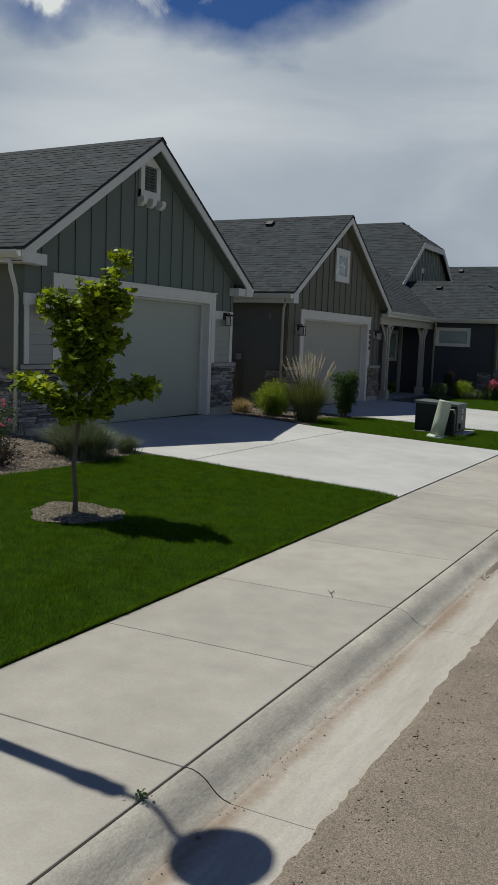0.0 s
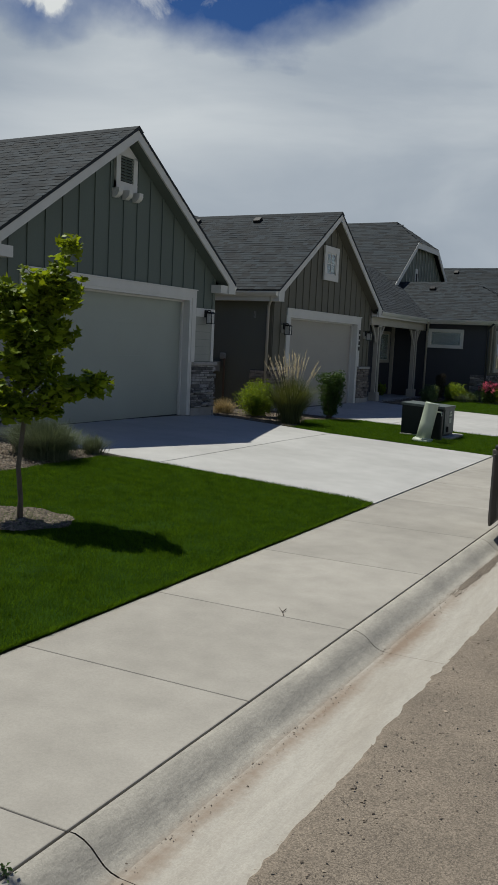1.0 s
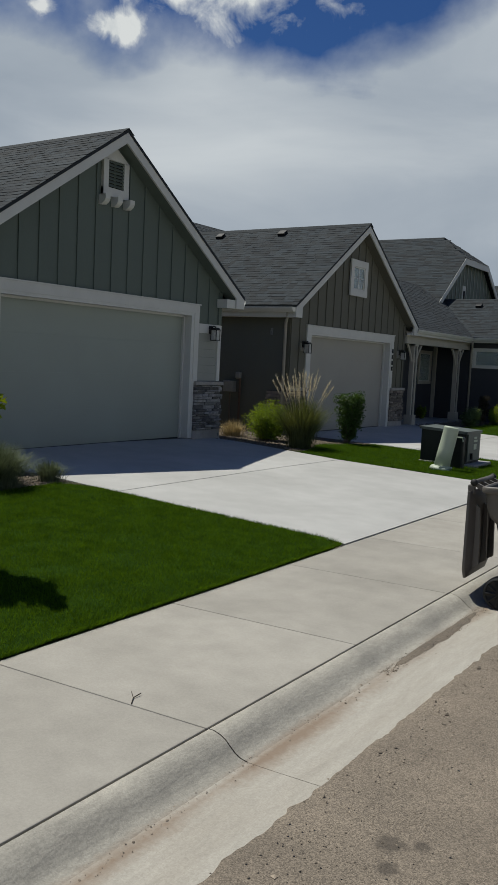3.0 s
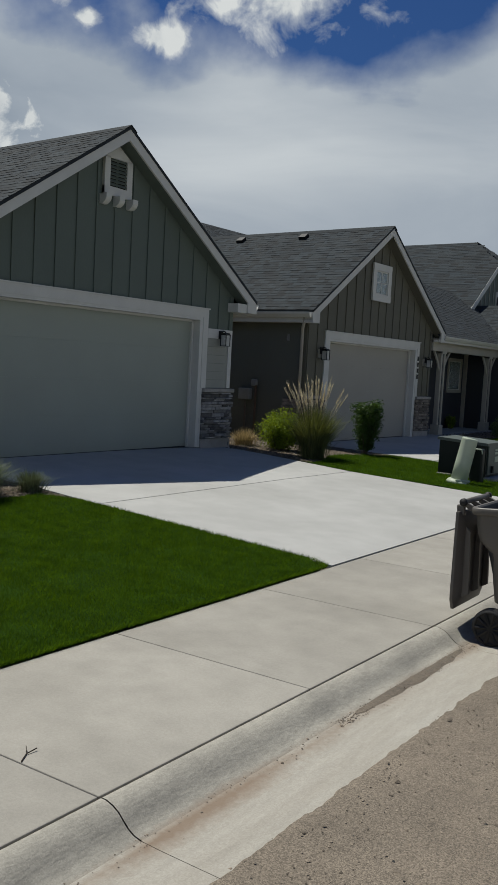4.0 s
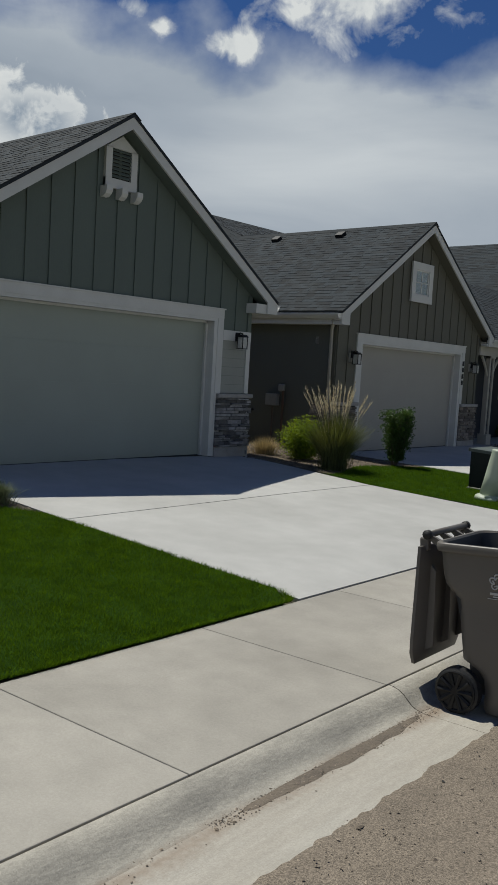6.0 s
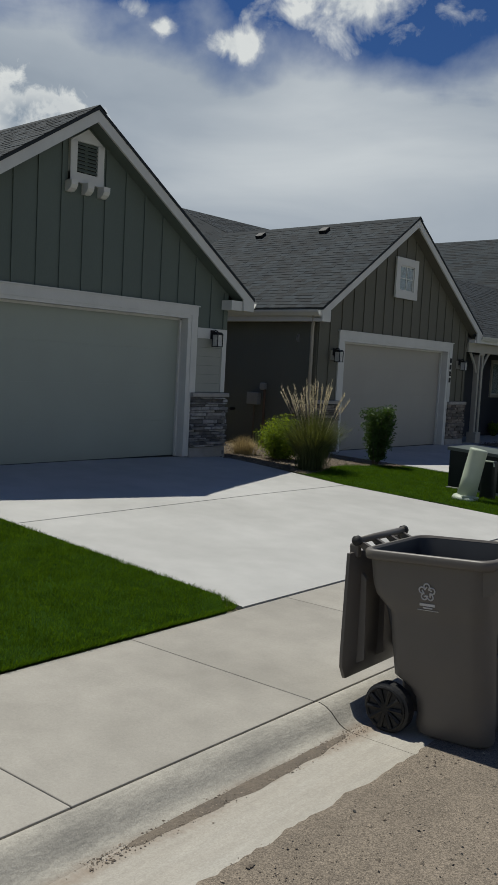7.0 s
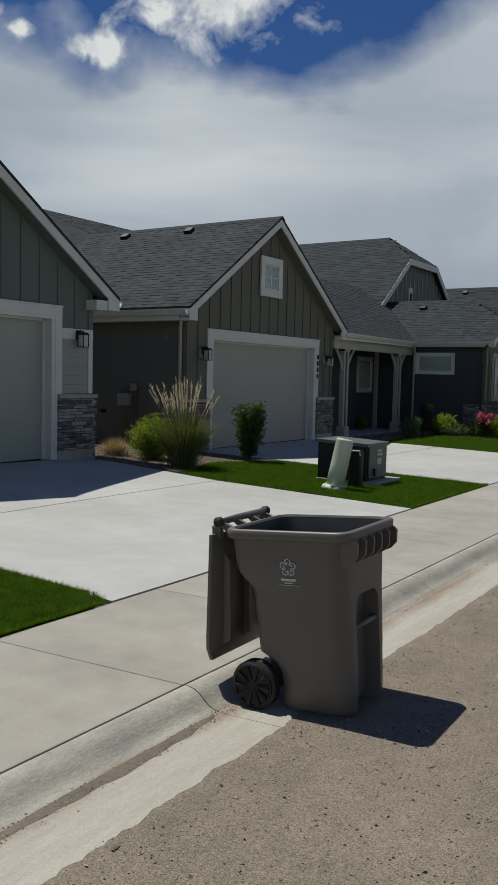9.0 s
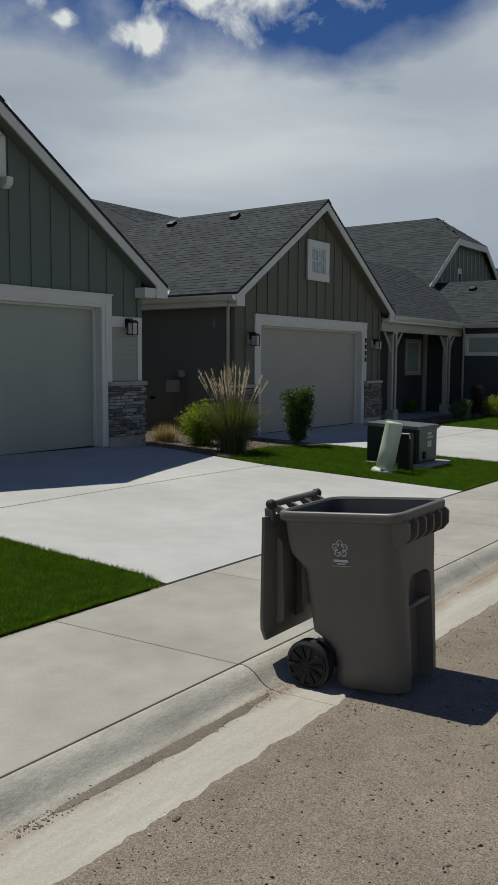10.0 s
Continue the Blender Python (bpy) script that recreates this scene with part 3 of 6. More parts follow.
# pavement slabs
pavement = thing("pavement", (-2.9, 6, 0), "pale concrete footpath cast in square slabs", "pavement", kind="structure")
SLABS = [-6.0, -4.3, -2.9, -1.2, 0.35, 1.68, 3.04, 4.43, 5.78, 7.42, 9.09, 10.75, 12.4, 14.05, 15.7, 17.35, 19.0, 20.65, 22.3, 23.95, 25.6, 27.2, 28.9, 30.5, 32.2, 35, 38, 42, 46, 50, 54]
for a, b in zip(SLABS, SLABS[1:]):
    own = box(EDGE + 0.004, KERB - 0.004, a + 0.0035, b - 0.0035, -0.10, 0.0, bevel=0.006)
    for v in own.verts:
        v.co.y -= 0.085 * (KERB - v.co.x) / (KERB - EDGE)
    part("slab", own, M_CONCRETE, pavement)
part("joint_bed", box(EDGE, KERB, -6, 54, -0.12, -0.012), M_SOIL, pavement)


# ---------------------------------------------------------------- drives
def drive_slab(parent, quad, thick=0.10):
    """A slab with corners given in plan; its top follows the rise of the garden."""
    bm = bmesh.new()
    k = 6
    (a, b, c, d) = [Vector((*p, 0)) for p in quad]
    top = []
    for i in range(k + 1):
        row = []
        for j in range(k + 1):
            p = a.lerp(b, i / k).lerp(d.lerp(c, i / k), j / k)
            row.append(bm.verts.new((p.x, p.y, lift(p.x, p.y) + 0.004)))
        top.append(row)
    for i in range(k):
        for j in range(k):
            bm.faces.new((top[i][j], top[i + 1][j], top[i + 1][j + 1], top[i][j + 1]))
    rim = [top[i][0] for i in range(k + 1)] + [top[k][j] for j in range(1, k + 1)] + [top[i][k] for i in range(k - 1, -1, -1)] + [top[0][j] for j in range(k - 1, 0, -1)]
    low = [bm.verts.new((v.co.x, v.co.y, v.co.z - thick)) for v in rim]
    for i in range(len(rim)):
        bm.faces.new((rim[i - 1], rim[i], low[i], low[i - 1]))
    return part("slab", bm, M_DRIVE, parent)


drive_a = thing("driveway", (-7, 13.3, 0), "bright pale concrete driveway in front of the garage", "driveway", kind="structure")
drive_slab(drive_a, [(EDGE - 0.018, 10.16), (EDGE - 0.018, 16.14), (-6.88, 16.12), (-6.88, 10.22)])
drive_slab(drive_a, [(-6.90, 10.22), (-6.90, 16.12), (-10.10, 16.66), (-10.10, 10.34)])
drive_b = thing("driveway", (-7, 22.8, 0), "bright pale concrete driveway of the second house", "driveway", kind="structure")
drive_slab(drive_b, [(EDGE - 0.018, 19.55), (EDGE - 0.018, 25.75), (-6.95, 25.95), (-6.95, 19.7)])
drive_slab(drive_b, [(-6.97, 19.7), (-6.97, 25.95), (-10.10, 26.3), (-10.10, 19.75)])
drive_slab(drive_b, [(-9.70, 26.33), (-9.70, 31.3), (-11.90, 31.3), (-11.90, 26.33)])


# ---------------------------------------------------------------- lawns and beds
def lawn(name, left, right, y0, y1, density, height, label, seed, nx=30, ny=60):
    rng = np.random.default_rng(seed)
    base = thing(name, ((left(y0) + right(y0)) / 2, (y0 + y1) / 2, 0.0), label, "lawn", kind="stuff")
    garden_sheet("turf", left, right, y0, y1, nx, ny, M_TURF, 0.006, base, rough=0.012)
    area = abs(right((y0 + y1) / 2) - left((y0 + y1) / 2)) * (y1 - y0)
    n = int(area * density)
    y = rng.uniform(y0, y1, n)
    a, b = np.array([left(v) for v in y]), np.array([right(v) for v in y])
    x = a + (b - a) * rng.random(n)
    z = np.array([lift(p, q) for p, q in zip(x, y)])
    tuft = np.array([noise.noise(Vector((p * 2.2, q * 2.2, 4))) for p, q in zip(x, y)])
    h = height * (1 + 0.28 * tuft) * rng.uniform(0.6, 1.25, n)
    v, f = blade_arrays(np.stack([x, y, z], 1), h, rng.uniform(0.0035, 0.0065, n), rng.uniform(0.2, 1.2, n), rng, 1)
    raw("blades", v, f, M_GRASS, base)
    # longer blades that lean out over the front edge
    n = int((y1 - y0) * density * 0.07)
    y = rng.uniform(y0, y1, n)
    x = np.array([right(v) for v in y]) - np.abs(rng.normal(0, 0.018, n))
    z = np.array([lift(p, q) for p, q in zip(x, y)])
    v, f = blade_arrays(np.stack([x, y, z], 1), height * rng.uniform(0.8, 1.5, n), rng.uniform(0.004, 0.007, n), rng.uniform(0.3, 1.1, n), rng, 1, azimuth=rng.normal(0, 0.8, n))
    raw("edge_blades", v, f, M_GRASS, base)
    return base


def lawn_a_right(y):
    """Front edge: along the pavement, with a small rounded corner at the drive."""
    edge = EDGE - 0.010 + 0.010 * noise.noise(Vector((y * 2.5, 0, 0)))
    return edge - 0.30 * max(0.0, (y - 10.02) / 0.19) ** 2.5


def lawn_a_left(y):
    """Back edge along the gravel bed."""
    edge = -7.72 + 0.10 * math.sin(y * 0.9) + 0.05 * noise.noise(Vector((y * 2, 8, 0)))
    return max(edge, -7.74 + 0.55 * max(0.0, (y - 9.8) / 0.4) ** 2)


def lawn_b_left(y):
    return -8.1 + 0.25 * math.sin(y * 2.0) if y > 16.4 else -6.9 - max(0.0, y - 16.14) * 4.6


lawn("lawn", lawn_a_left, lawn_a_right, -4.0, 10.21, 11000, 0.034, "thick mown green lawn in front of the first house", 11)
lawn("lawn", lawn_b_left, lambda y: EDGE - 0.01, 16.15, 19.55, 4200, 0.045, "mown green strip between the two driveways", 12)
lawn("lawn", lambda y: -8.6, lambda y: EDGE - 0.01, 26.0, 30.4, 1300, 0.06, "mown green lawn in front of the second house", 13, 10, 12)
lawn("lawn", lambda y: -6.7, lambda y: EDGE - 0.01, 30.4, 44.0, 500, 0.07, "mown green lawn beyond the second house", 14, 10, 12)


def gravel_bed(name, left, right, y0, y1, count, label, seed):
    rng = np.random.default_rng(seed)
    base = thing(name, ((left(y0) + right(y0)) / 2, (y0 + y1) / 2, 0), label, "gravel bed", kind="stuff")
    garden_sheet("bed_floor", left, right, y0, y1, 12, 12, M_DIRT, 0.0, base)
    y = rng.uniform(y0, y1, count)
    a, b = np.array([left(v) for v in y]), np.array([right(v) for v in y])
    x = a + (b - a) * rng.random(count)
    z = np.array([lift(p, q) for p, q in zip(x, y)]) + 0.006
    raw("stones", *pebble_arrays(np.stack([x, y, z], 1), rng.gamma(4, 0.0036, count) + 0.005, rng), M_PEBBLE, base)
    return base


gravel_bed("gravel_bed", lambda y: -10.0 if y < 9.95 else -9.0, lambda y: lawn_a_left(y) - 0.02, 5.8, 10.2, 9000, "brown river gravel planting bed beside the lawn", 21)
gravel_bed("gravel_bed", lambda y: -12.5, lambda y: min(-7.9, lawn_b_left(max(y, 16.42)) + 0.03), 16.45, 19.68, 4200, "brown river gravel planting bed between the houses", 22)
gravel_bed("gravel_bed", lambda y: -9.9, lambda y: -8.55, 26.4, 31.4, 1800, "gravel planting bed along the porch", 23)


# ---------------------------------------------------------------- house parts
STONE_SHAPES = []
for k in range(6):
    bm = bmesh.new()
    bmesh.ops.create_cube(bm, size=1.0)
    for v in bm.verts:
        v.co += Vector([random.uniform(-0.06, 0.06) for _ in range(3)])
        if v.co.x > 0:
            v.co.y *= 0.94
            v.co.z *= 0.88
    me = bpy.data.meshes.new("stone")
    bm.to_mesh(me)
    bm.free()
    STONE_SHAPES.append(me)
STONE_MATS = {}


def stone_mesh(mat, k):
    key = (mat.name, k)
    if key not in STONE_MATS:
        me = STONE_SHAPES[k].copy()
        me.materials.append(mat)
        STONE_MATS[key] = me
    return STONE_MATS[key]


def stonework(parent, a0, a1, z0, z1, face, mat, axis="y", side=1, seed=0):
    """Dry-laid ledge stones on a wall: along y with faces to +x, or along x with faces to -y."""
    rng = random.Random(seed)
    if axis == "y":
        part("stone_backing", box(face, face + 0.02, a0, a1, z0, z1), M_MORTAR, parent)
    else:
        part("stone_backing", box(a0, a1, face - 0.02, face, z0, z1), M_MORTAR, parent)
    z = z0
    while z < z1 - 0.02:
        h = min(rng.choice((0.034, 0.045, 0.06, 0.078)), z1 - z)
        a = a0 - rng.uniform(0, 0.1)
        while a < a1:
            w = rng.uniform(0.15, 0.42)
            lo, hi = max(a, a0 - 0.004), min(a + w, a1 + 0.012)
            if hi - lo > 0.03:
                deep = rng.uniform(0.03, 0.09)
                ob = new("stone", stone_mesh(mat, rng.randrange(6)))
                ob.parent = parent
                mid, zc = (lo + hi) / 2, z + h / 2
                if axis == "y":
                    m = Matrix.Translation(Vector((face + deep / 2, mid, zc)) - ORIGIN[parent.name]) @ Matrix.Diagonal((deep, hi - lo - 0.008, h - 0.007, 1))
                else:
                    m = Matrix.Translation(Vector((mid, face - deep / 2, zc)) - ORIGIN[parent.name]) @ pose(0, 0, 0, 0, 0, -90) @ Matrix.Diagonal((deep, hi - lo - 0.008, h - 0.007, 1))
                ob.matrix_basis = m
            a += w
        z += h


def shingles(parent, corner, along, up, length, slope, seed, keep=None, exposure=0.125, tab=0.20):
    """Laminated shingles in courses: each tab its own wedge, uneven in length and thickness."""
    rng = np.random.default_rng(seed)
    corner, along, up = np.array(corner, float), np.array(along, float), np.array(up, float)
    out = np.cross(along, up)
    if out[2] < 0:
        out = -out
    verts, faces = [], []
    rows = int(slope / exposure)
    for r in range(rows):
        s0 = r * slope / rows
        s1 = s0 + slope / rows * 1.08
        a = -rng.uniform(0, tab)
        while a < length:
            w = rng.uniform(0.45, 1.3) * tab
            lo, hi = max(a, 0), min(a + w, length)
            a += w
            if hi - lo < 0.02:
                continue
            mid = corner + along * (lo + hi) / 2 + up * (s0 + s1) / 2
            if keep and not keep(mid):
                continue
            t = 0.006 if rng.random() < 0.5 else 0.011
            d = rng.uniform(-0.010, 0.004)
            k = len(verts)
            for p, q, o in ((lo, s0 + d, t), (hi, s0 + d, t), (hi, s1, 0.003), (lo, s1, 0.003), (lo, s0 + d, 0.0), (hi, s0 + d, 0.0)):
                verts.append(corner + along * p + up * q + out * o)
            faces += [[k, k + 1, k + 2, k + 3], [k + 4, k + 5, k + 1, k], [k + 4, k, k + 3], [k + 5, k + 2, k + 1]]
    ob = raw("shingles", np.array(verts), faces, M_SHINGLE, parent)
    ob["kind"] = "stuff"
    return ob


def gutter(parent, a, b, mat=None):
    """A K-shaped gutter from a to b on a level line; the wall lies to the left of a to b."""
    a, b = Vector(a), Vector(b)
    way = (b - a).normalized()
    out = Vector((way.y, -way.x, 0))
    prof = [(0, 0), (0, -0.115), (0.065, -0.115), (0.085, -0.085), (0.11, -0.05), (0.12, -0.02), (0.12, 0.0), (0.108, 0.0), (0.105, -0.03), (0.06, -0.10), (0.012, -0.10), (0.012, 0)]
    bm = bmesh.new()
    ends = []
    for p in (a, b):
        ends.append([bm.verts.new(p + out * u + Vector((0, 0, w))) for u, w in prof])
    n = len(prof)
    for k in range(n):
        bm.faces.new((ends[0][k - 1], ends[0][k], ends[1][k], ends[1][k - 1]))
    bm.faces.new(ends[0]), bm.faces.new(ends[1])
    return part("gutter", bm, mat or M_WHITE, parent)


def downspout(parent, points, mat):
    return part("downspout", tube(points, 0.036, 8), mat, parent, smooth=True)


def window(parent, axis, face, a0, a1, z0, z1, frame_mat, blind=True, bars=0, c=0.09, rows=0):
    """A window on a wall: casing, recess, sash and pane. axis x: the wall faces +x; axis y: it faces -y."""
    def slab(u0, u1, w0, w1, d0, d1):
        if axis == "x":
            return box(face + d0, face + d1, u0, u1, w0, w1)
        return box(u0, u1, face - d1, face - d0, w0, w1)
    casing = slab(a0, a1, z1 - c, z1, 0.0, 0.045)
    for args in ((a0, a1, z0, z0 + c, 0.0, 0.05), (a0, a0 + c, z0 + c, z1 - c, 0.0, 0.045), (a1 - c, a1, z0 + c, z1 - c, 0.0, 0.045)):
        merge(casing, slab(*args))
    ob = part("window", casing, frame_mat, parent, "white-cased window")
    s = 0.03
    sash = slab(a0 + c, a1 - c, z1 - c - s, z1 - c, 0.0, 0.02)
    for args in ((a0 + c, a1 - c, z0 + c, z0 + c + s, 0, 0.02), (a0 + c, a0 + c + s, z0 + c, z1 - c, 0, 0.021), (a1 - c - s, a1 - c, z0 + c, z1 - c, 0, 0.021)):
        merge(sash, slab(*args))
    for b in range(bars):
        u = a0 + c + (a1 - a0 - 2 * c) * (b + 1) / (bars + 1)
        merge(sash, slab(u - 0.013, u + 0.013, z0 + c, z1 - c, 0, 0.019))
    for b in range(rows):
        w = z0 + c + (z1 - z0 - 2 * c) * (b + 1) / (rows + 1)
        merge(sash, slab(a0 + c, a1 - c, w - 0.010, w + 0.010, 0, 0.0185))
    part("sash", sash, M_WHITE, ob)
    pane = part("pane", slab(a0 + c + 0.01, a1 - c - 0.01, z0 + c + 0.01, z1 - c - 0.01, 0.008, 0.012), M_GLASS, ob)
    pane.visible_shadow = False
    # without a blind, a near-black sheet paints the unlit room behind the glass
    part("blind" if blind else "dark_room", slab(a0 + c + 0.005, a1 - c - 0.005, z0 + c + 0.005, z1 - c - 0.005, 0.001, 0.003), M_BLIND if blind else M_DARK, ob)
    return ob


PITCH = 0.667


def gable_garage(house, yc, z0, ridge, back, mats, half=3.25, over=0.42, x0=-10.0, front=-9.72, seed=1, returns=True, over_left=None, drop=0.235, door_at=(0.0, 2.44)):
    """The garage wing: walls with the door opening, sectional door, casings, board and batten gable, roof and eaves."""
    wall, door, trim, lap, stone = mats
    top = lambda y: ridge - PITCH * abs(y - yc)  # noqa: E731  top of the roof
    tip = half + over
    y0, y1 = yc - half, yc + half
    dh, dw, dc = z0 + 2.44, door_at[1], yc + door_at[0]
    tips = {-1: half + (over if over_left is None else over_left), 1: tip}
    # front wall round the door opening
    under = lambda y: top(y) - 0.20  # noqa: E731
    w = box(x0 - 0.24, x0, y0, dc - dw, z0 - 0.1, dh)
    box(x0 - 0.24, x0, dc + dw, y1, z0 - 0.1, dh, bm=w)
    prism([(y0, dh), (y1, dh), (y1, under(y1)), (yc, under(yc)), (y0, under(y0))], "x", x0 - 0.24, x0, bm=w)
    part("front_wall", w, wall, house)
    part("wall", box(back, x0 - 0.24, y0, y0 + 0.15, z0 - 0.1, under(y0)), M_SIDE_WALL, house)
    part("wall", box(back, x0 - 0.24, y1 - 0.15, y1, z0 - 0.1, under(y1)), M_SIDE_WALL, house)
    # battens over the boards
    y = yc - 8 * 0.405
    while y < y1 - 0.1:
        if y > y0 + 0.1:
            low = z0 + 2.61 if abs(y - dc) < dw + 0.18 else z0 + (2.26 if lap else 1.13)
            if abs(y - dc) > dw + 0.16 and lap is None:
                low = z0 + 1.13
            part("batten", box(x0, x0 + 0.020, y - 0.022, y + 0.022, low, under(y) - 0.02), wall, house)
        y += 0.405
    for yy, s in ((y0, 1), (y1, -1)):
        part("corner_board", box(x0, x0 + 0.026, min(yy, yy + s * 0.10), max(yy, yy + s * 0.10), z0 + (2.26 if lap else 1.13), under(yy) - 0.02), wall, house)
    # sectional door
    gd = part("garage_door", box(x0 - 0.235, x0 - 0.222, dc - dw, dc + dw, z0, dh), M_DARK, house, "closed plain sectional garage door")
    for k in range(4):
        part("door_panel", box(x0 - 0.222, x0 - 0.192, dc - dw + 0.01, dc + dw - 0.01, z0 + 0.012 + k * 0.607, z0 + 0.012 + (k + 1) * 0.607 - 0.0006, bevel=0.001), door, gd)
    part("bottom_seal", box(x0 - 0.22, x0 - 0.186, dc - dw + 0.01, dc + dw - 0.01, z0 - 0.006, z0 + 0.014), M_RUBBER, gd)
    # jamb returns, stops and casings
    for s in (-1, 1):
        e = dc + s * dw
        part("door_jamb", box(x0 - 0.22, x0 + 0.022, min(e, e - s * 0.085), max(e, e - s * 0.085), z0, dh - 0.056), trim, house)
        part("door_stop", box(x0 - 0.188, x0 - 0.14, min(e - s * 0.085, e - s * 0.12), max(e - s * 0.085, e - s * 0.12), z0, dh - 0.03), trim, house)
        low = z0 + 1.12 if stone else z0
        part("door_casing", box(x0, x0 + 0.032, min(e, e + s * 0.145), max(e, e + s * 0.145), low, dh), trim, house)
        part("jamb_board", box(x0, x0 + 0.028, min(e, e + s * 0.045), max(e, e + s * 0.045), z0, low), trim, house)
    part("door_jamb", box(x0 - 0.22, x0 + 0.022, dc - dw, dc + dw, dh - 0.055, dh + 0.001), trim, house)
    part("door_stop", box(x0 - 0.188, x0 - 0.14, dc - dw + 0.03, dc + dw - 0.03, dh - 0.09, dh - 0.055), trim, house)
    part("door_head", box(x0, x0 + 0.036, dc - dw - 0.145, dc + dw + 0.145, dh, dh + 0.155), trim, house)
    part("head_cap", box(x0, x0 + 0.055, dc - dw - 0.165, dc + dw + 0.165, dh + 0.155, dh + 0.178), trim, house)
    # piers beside the door
    for s in (-1, 1):
        a, b = sorted((dc + s * (dw + 0.147), yc + s * half))
        if lap:
            part("frieze_board", box(x0, x0 + 0.034, a, b, z0 + 2.07, z0 + 2.25), trim, house)
            for k in range(6):
                part("lap_board", box(x0, x0 + 0.010 + 0.008 * 0.5, a, b - (0.11 if s > 0 else 0), z0 + 1.13 + k * 0.157, z0 + 1.13 + (k + 1) * 0.157 - 0.004), lap, house)
            c0, c1 = (b - 0.105, b) if s > 0 else (a, a + 0.105)
            part("corner_board", box(x0, x0 + 0.030, c0, c1, z0 + 1.13, z0 + 2.07), trim, house)
        a, b = sorted((dc + s * (dw + 0.047), yc + s * (half + 0.06)))
        stonework(house, a, b, z0 + 0.02 if s < 0 else z0 + 0.16, z0 + 1.04, x0, stone, seed=seed + (s > 0))
        part("stone_cap", box(x0, x0 + 0.095, a, b + 0.02, z0 + 1.045, z0 + 1.12, bevel=0.01), M_CAP, house)
        part("footing", box(x0 - 0.02, x0 + 0.05, a, b, z0 - 0.1, z0 + 0.15), M_CAP, house)
    # roof: two slopes with thickness, decking under the shingles
    n = math.hypot(1, PITCH)
    for s in (-1, 1):
        e = yc + s * tips[s]
        prof = [(yc, ridge), (e, top(e)), (e, top(e) - 0.05), (yc, ridge - 0.05)]
        part("roof", prism(prof, "x", back, front + 0.012), M_SHINGLE_BASE, house, "dark grey asphalt shingle roof")
    shingles(house, (back, yc - tips[-1] - 0.02, top(yc - tips[-1]) - 0.008), (1, 0, 0), (0, 1 / n, PITCH / n), front + 0.02 - back, (tips[-1] + 0.02) * n, seed)
    cap = prism([(yc - 0.14, ridge - 0.075), (yc, ridge + 0.02), (yc + 0.14, ridge - 0.075), (yc, ridge - 0.0)], "x", back, front + 0.02)
    part("ridge_cap", cap, M_SHINGLE, house)
    # rake boards, eave ends and returns
    for s in (-1, 1):
        e = yc + s * tips[s]
        pts = [(yc, ridge - 0.052), (e, top(e) - 0.052), (e, top(e) - drop), (e - s * 0.28, top(e) - drop), (e - s * 0.281, top(e - s * 0.281) - 0.225), (yc, ridge - 0.225)]
        part("rake_board", prism(pts, "x", front - 0.035, front), trim, house)
        part("soffit", prism([(yc, ridge - 0.205), (e, top(e) - 0.205), (e, top(e) - 0.22), (yc, ridge - 0.22)], "x", x0, front - 0.035), wall, house)
        if returns:
            part("eave_return", box(x0, front - 0.036, min(e - s * 0.56, e - s * 0.28), max(e - s * 0.56, e - s * 0.28), top(e) - 0.24, top(e) - 0.07), trim, house)
        part("fascia", box(back, front - 0.035, min(e, e - s * 0.03), max(e, e - s * 0.03), top(e) - drop, top(e) - 0.052), trim, house)
        part("soffit", box(back, front - 0.035, min(e - s * 0.03, yc + s * half), max(e - s * 0.03, yc + s * half), top(e) - drop, top(e) - 0.215), trim, house)
    e = yc - tips[-1]
    gutter(house, (back, e, top(e) - 0.055), (front - 0.04, e, top(e) - 0.055), trim)
    gutter(house, (front - 0.04, yc + tip, top(yc + tip) - 0.055), (back, yc + tip, top(yc + tip) - 0.055), trim)
    return top


def roof_vent(parent, at, slope_turn):
    part("roof_vent", box(-0.11, 0.11, -0.10, 0.10, -0.02, 0.07, bevel=0.012, turn=Matrix.Translation(at) @ slope_turn), M_BLACK_METAL, parent, "black metal roof vent")


# ---------------------------------------------------------------- first house
YA, ZA = 13.34, 0.245
house_a = thing("house", (-10, YA, ZA), "single-storey house with green-grey board and batten gable and closed garage", "house")
top_a = gable_garage(house_a, YA, ZA, 5.535, -24.0, (M_SIDING, M_DOOR, M_WHITE, M_LAP, M_STONE), seed=31, over_left=0.29, door_at=(-0.045, 2.40))
stonework(house_a, -10.9, -9.94, ZA, ZA + 1.04, YA - 3.25, M_STONE, axis="x", seed=40)
stonework(house_a, -10.6, -9.96, ZA, ZA + 1.04, YA + 3.25 + 0.02, M_STONE, axis="x", seed=41)
downspout(house_a, [(-9.98, YA - 3.56, 3.02), (-9.98, YA - 3.54, 2.82), (-10.06, YA - 3.36, 2.56), (-10.08, YA - 3.32, 2.44), (-10.08, YA - 3.32, 0.3)], M_WHITE)
# louvred vent with three corbels under it; a near-black plate paints the shade behind its slats
vent = part("gable_vent", prism([(YA - 0.20, 4.58), (YA - 0.20, 5.03), (YA + 0.20, 5.03), (YA + 0.20, 4.58)], "x", -10.0, -9.985), M_DARK, house_a, "white pointed louvre vent with three corbels")
fr = box(-10, -9.945, YA - 0.31, YA - 0.19, 4.45, 5.04)
box(-10, -9.945, YA + 0.19, YA + 0.31, 4.45, 5.04, bm=fr)
box(-10, -9.942, YA - 0.31, YA + 0.31, 4.44, 4.58, bm=fr)
prism([(YA - 0.31, 5.03), (YA + 0.31, 5.03), (YA, 5.235)], "x", -10.0, -9.945, bm=fr)
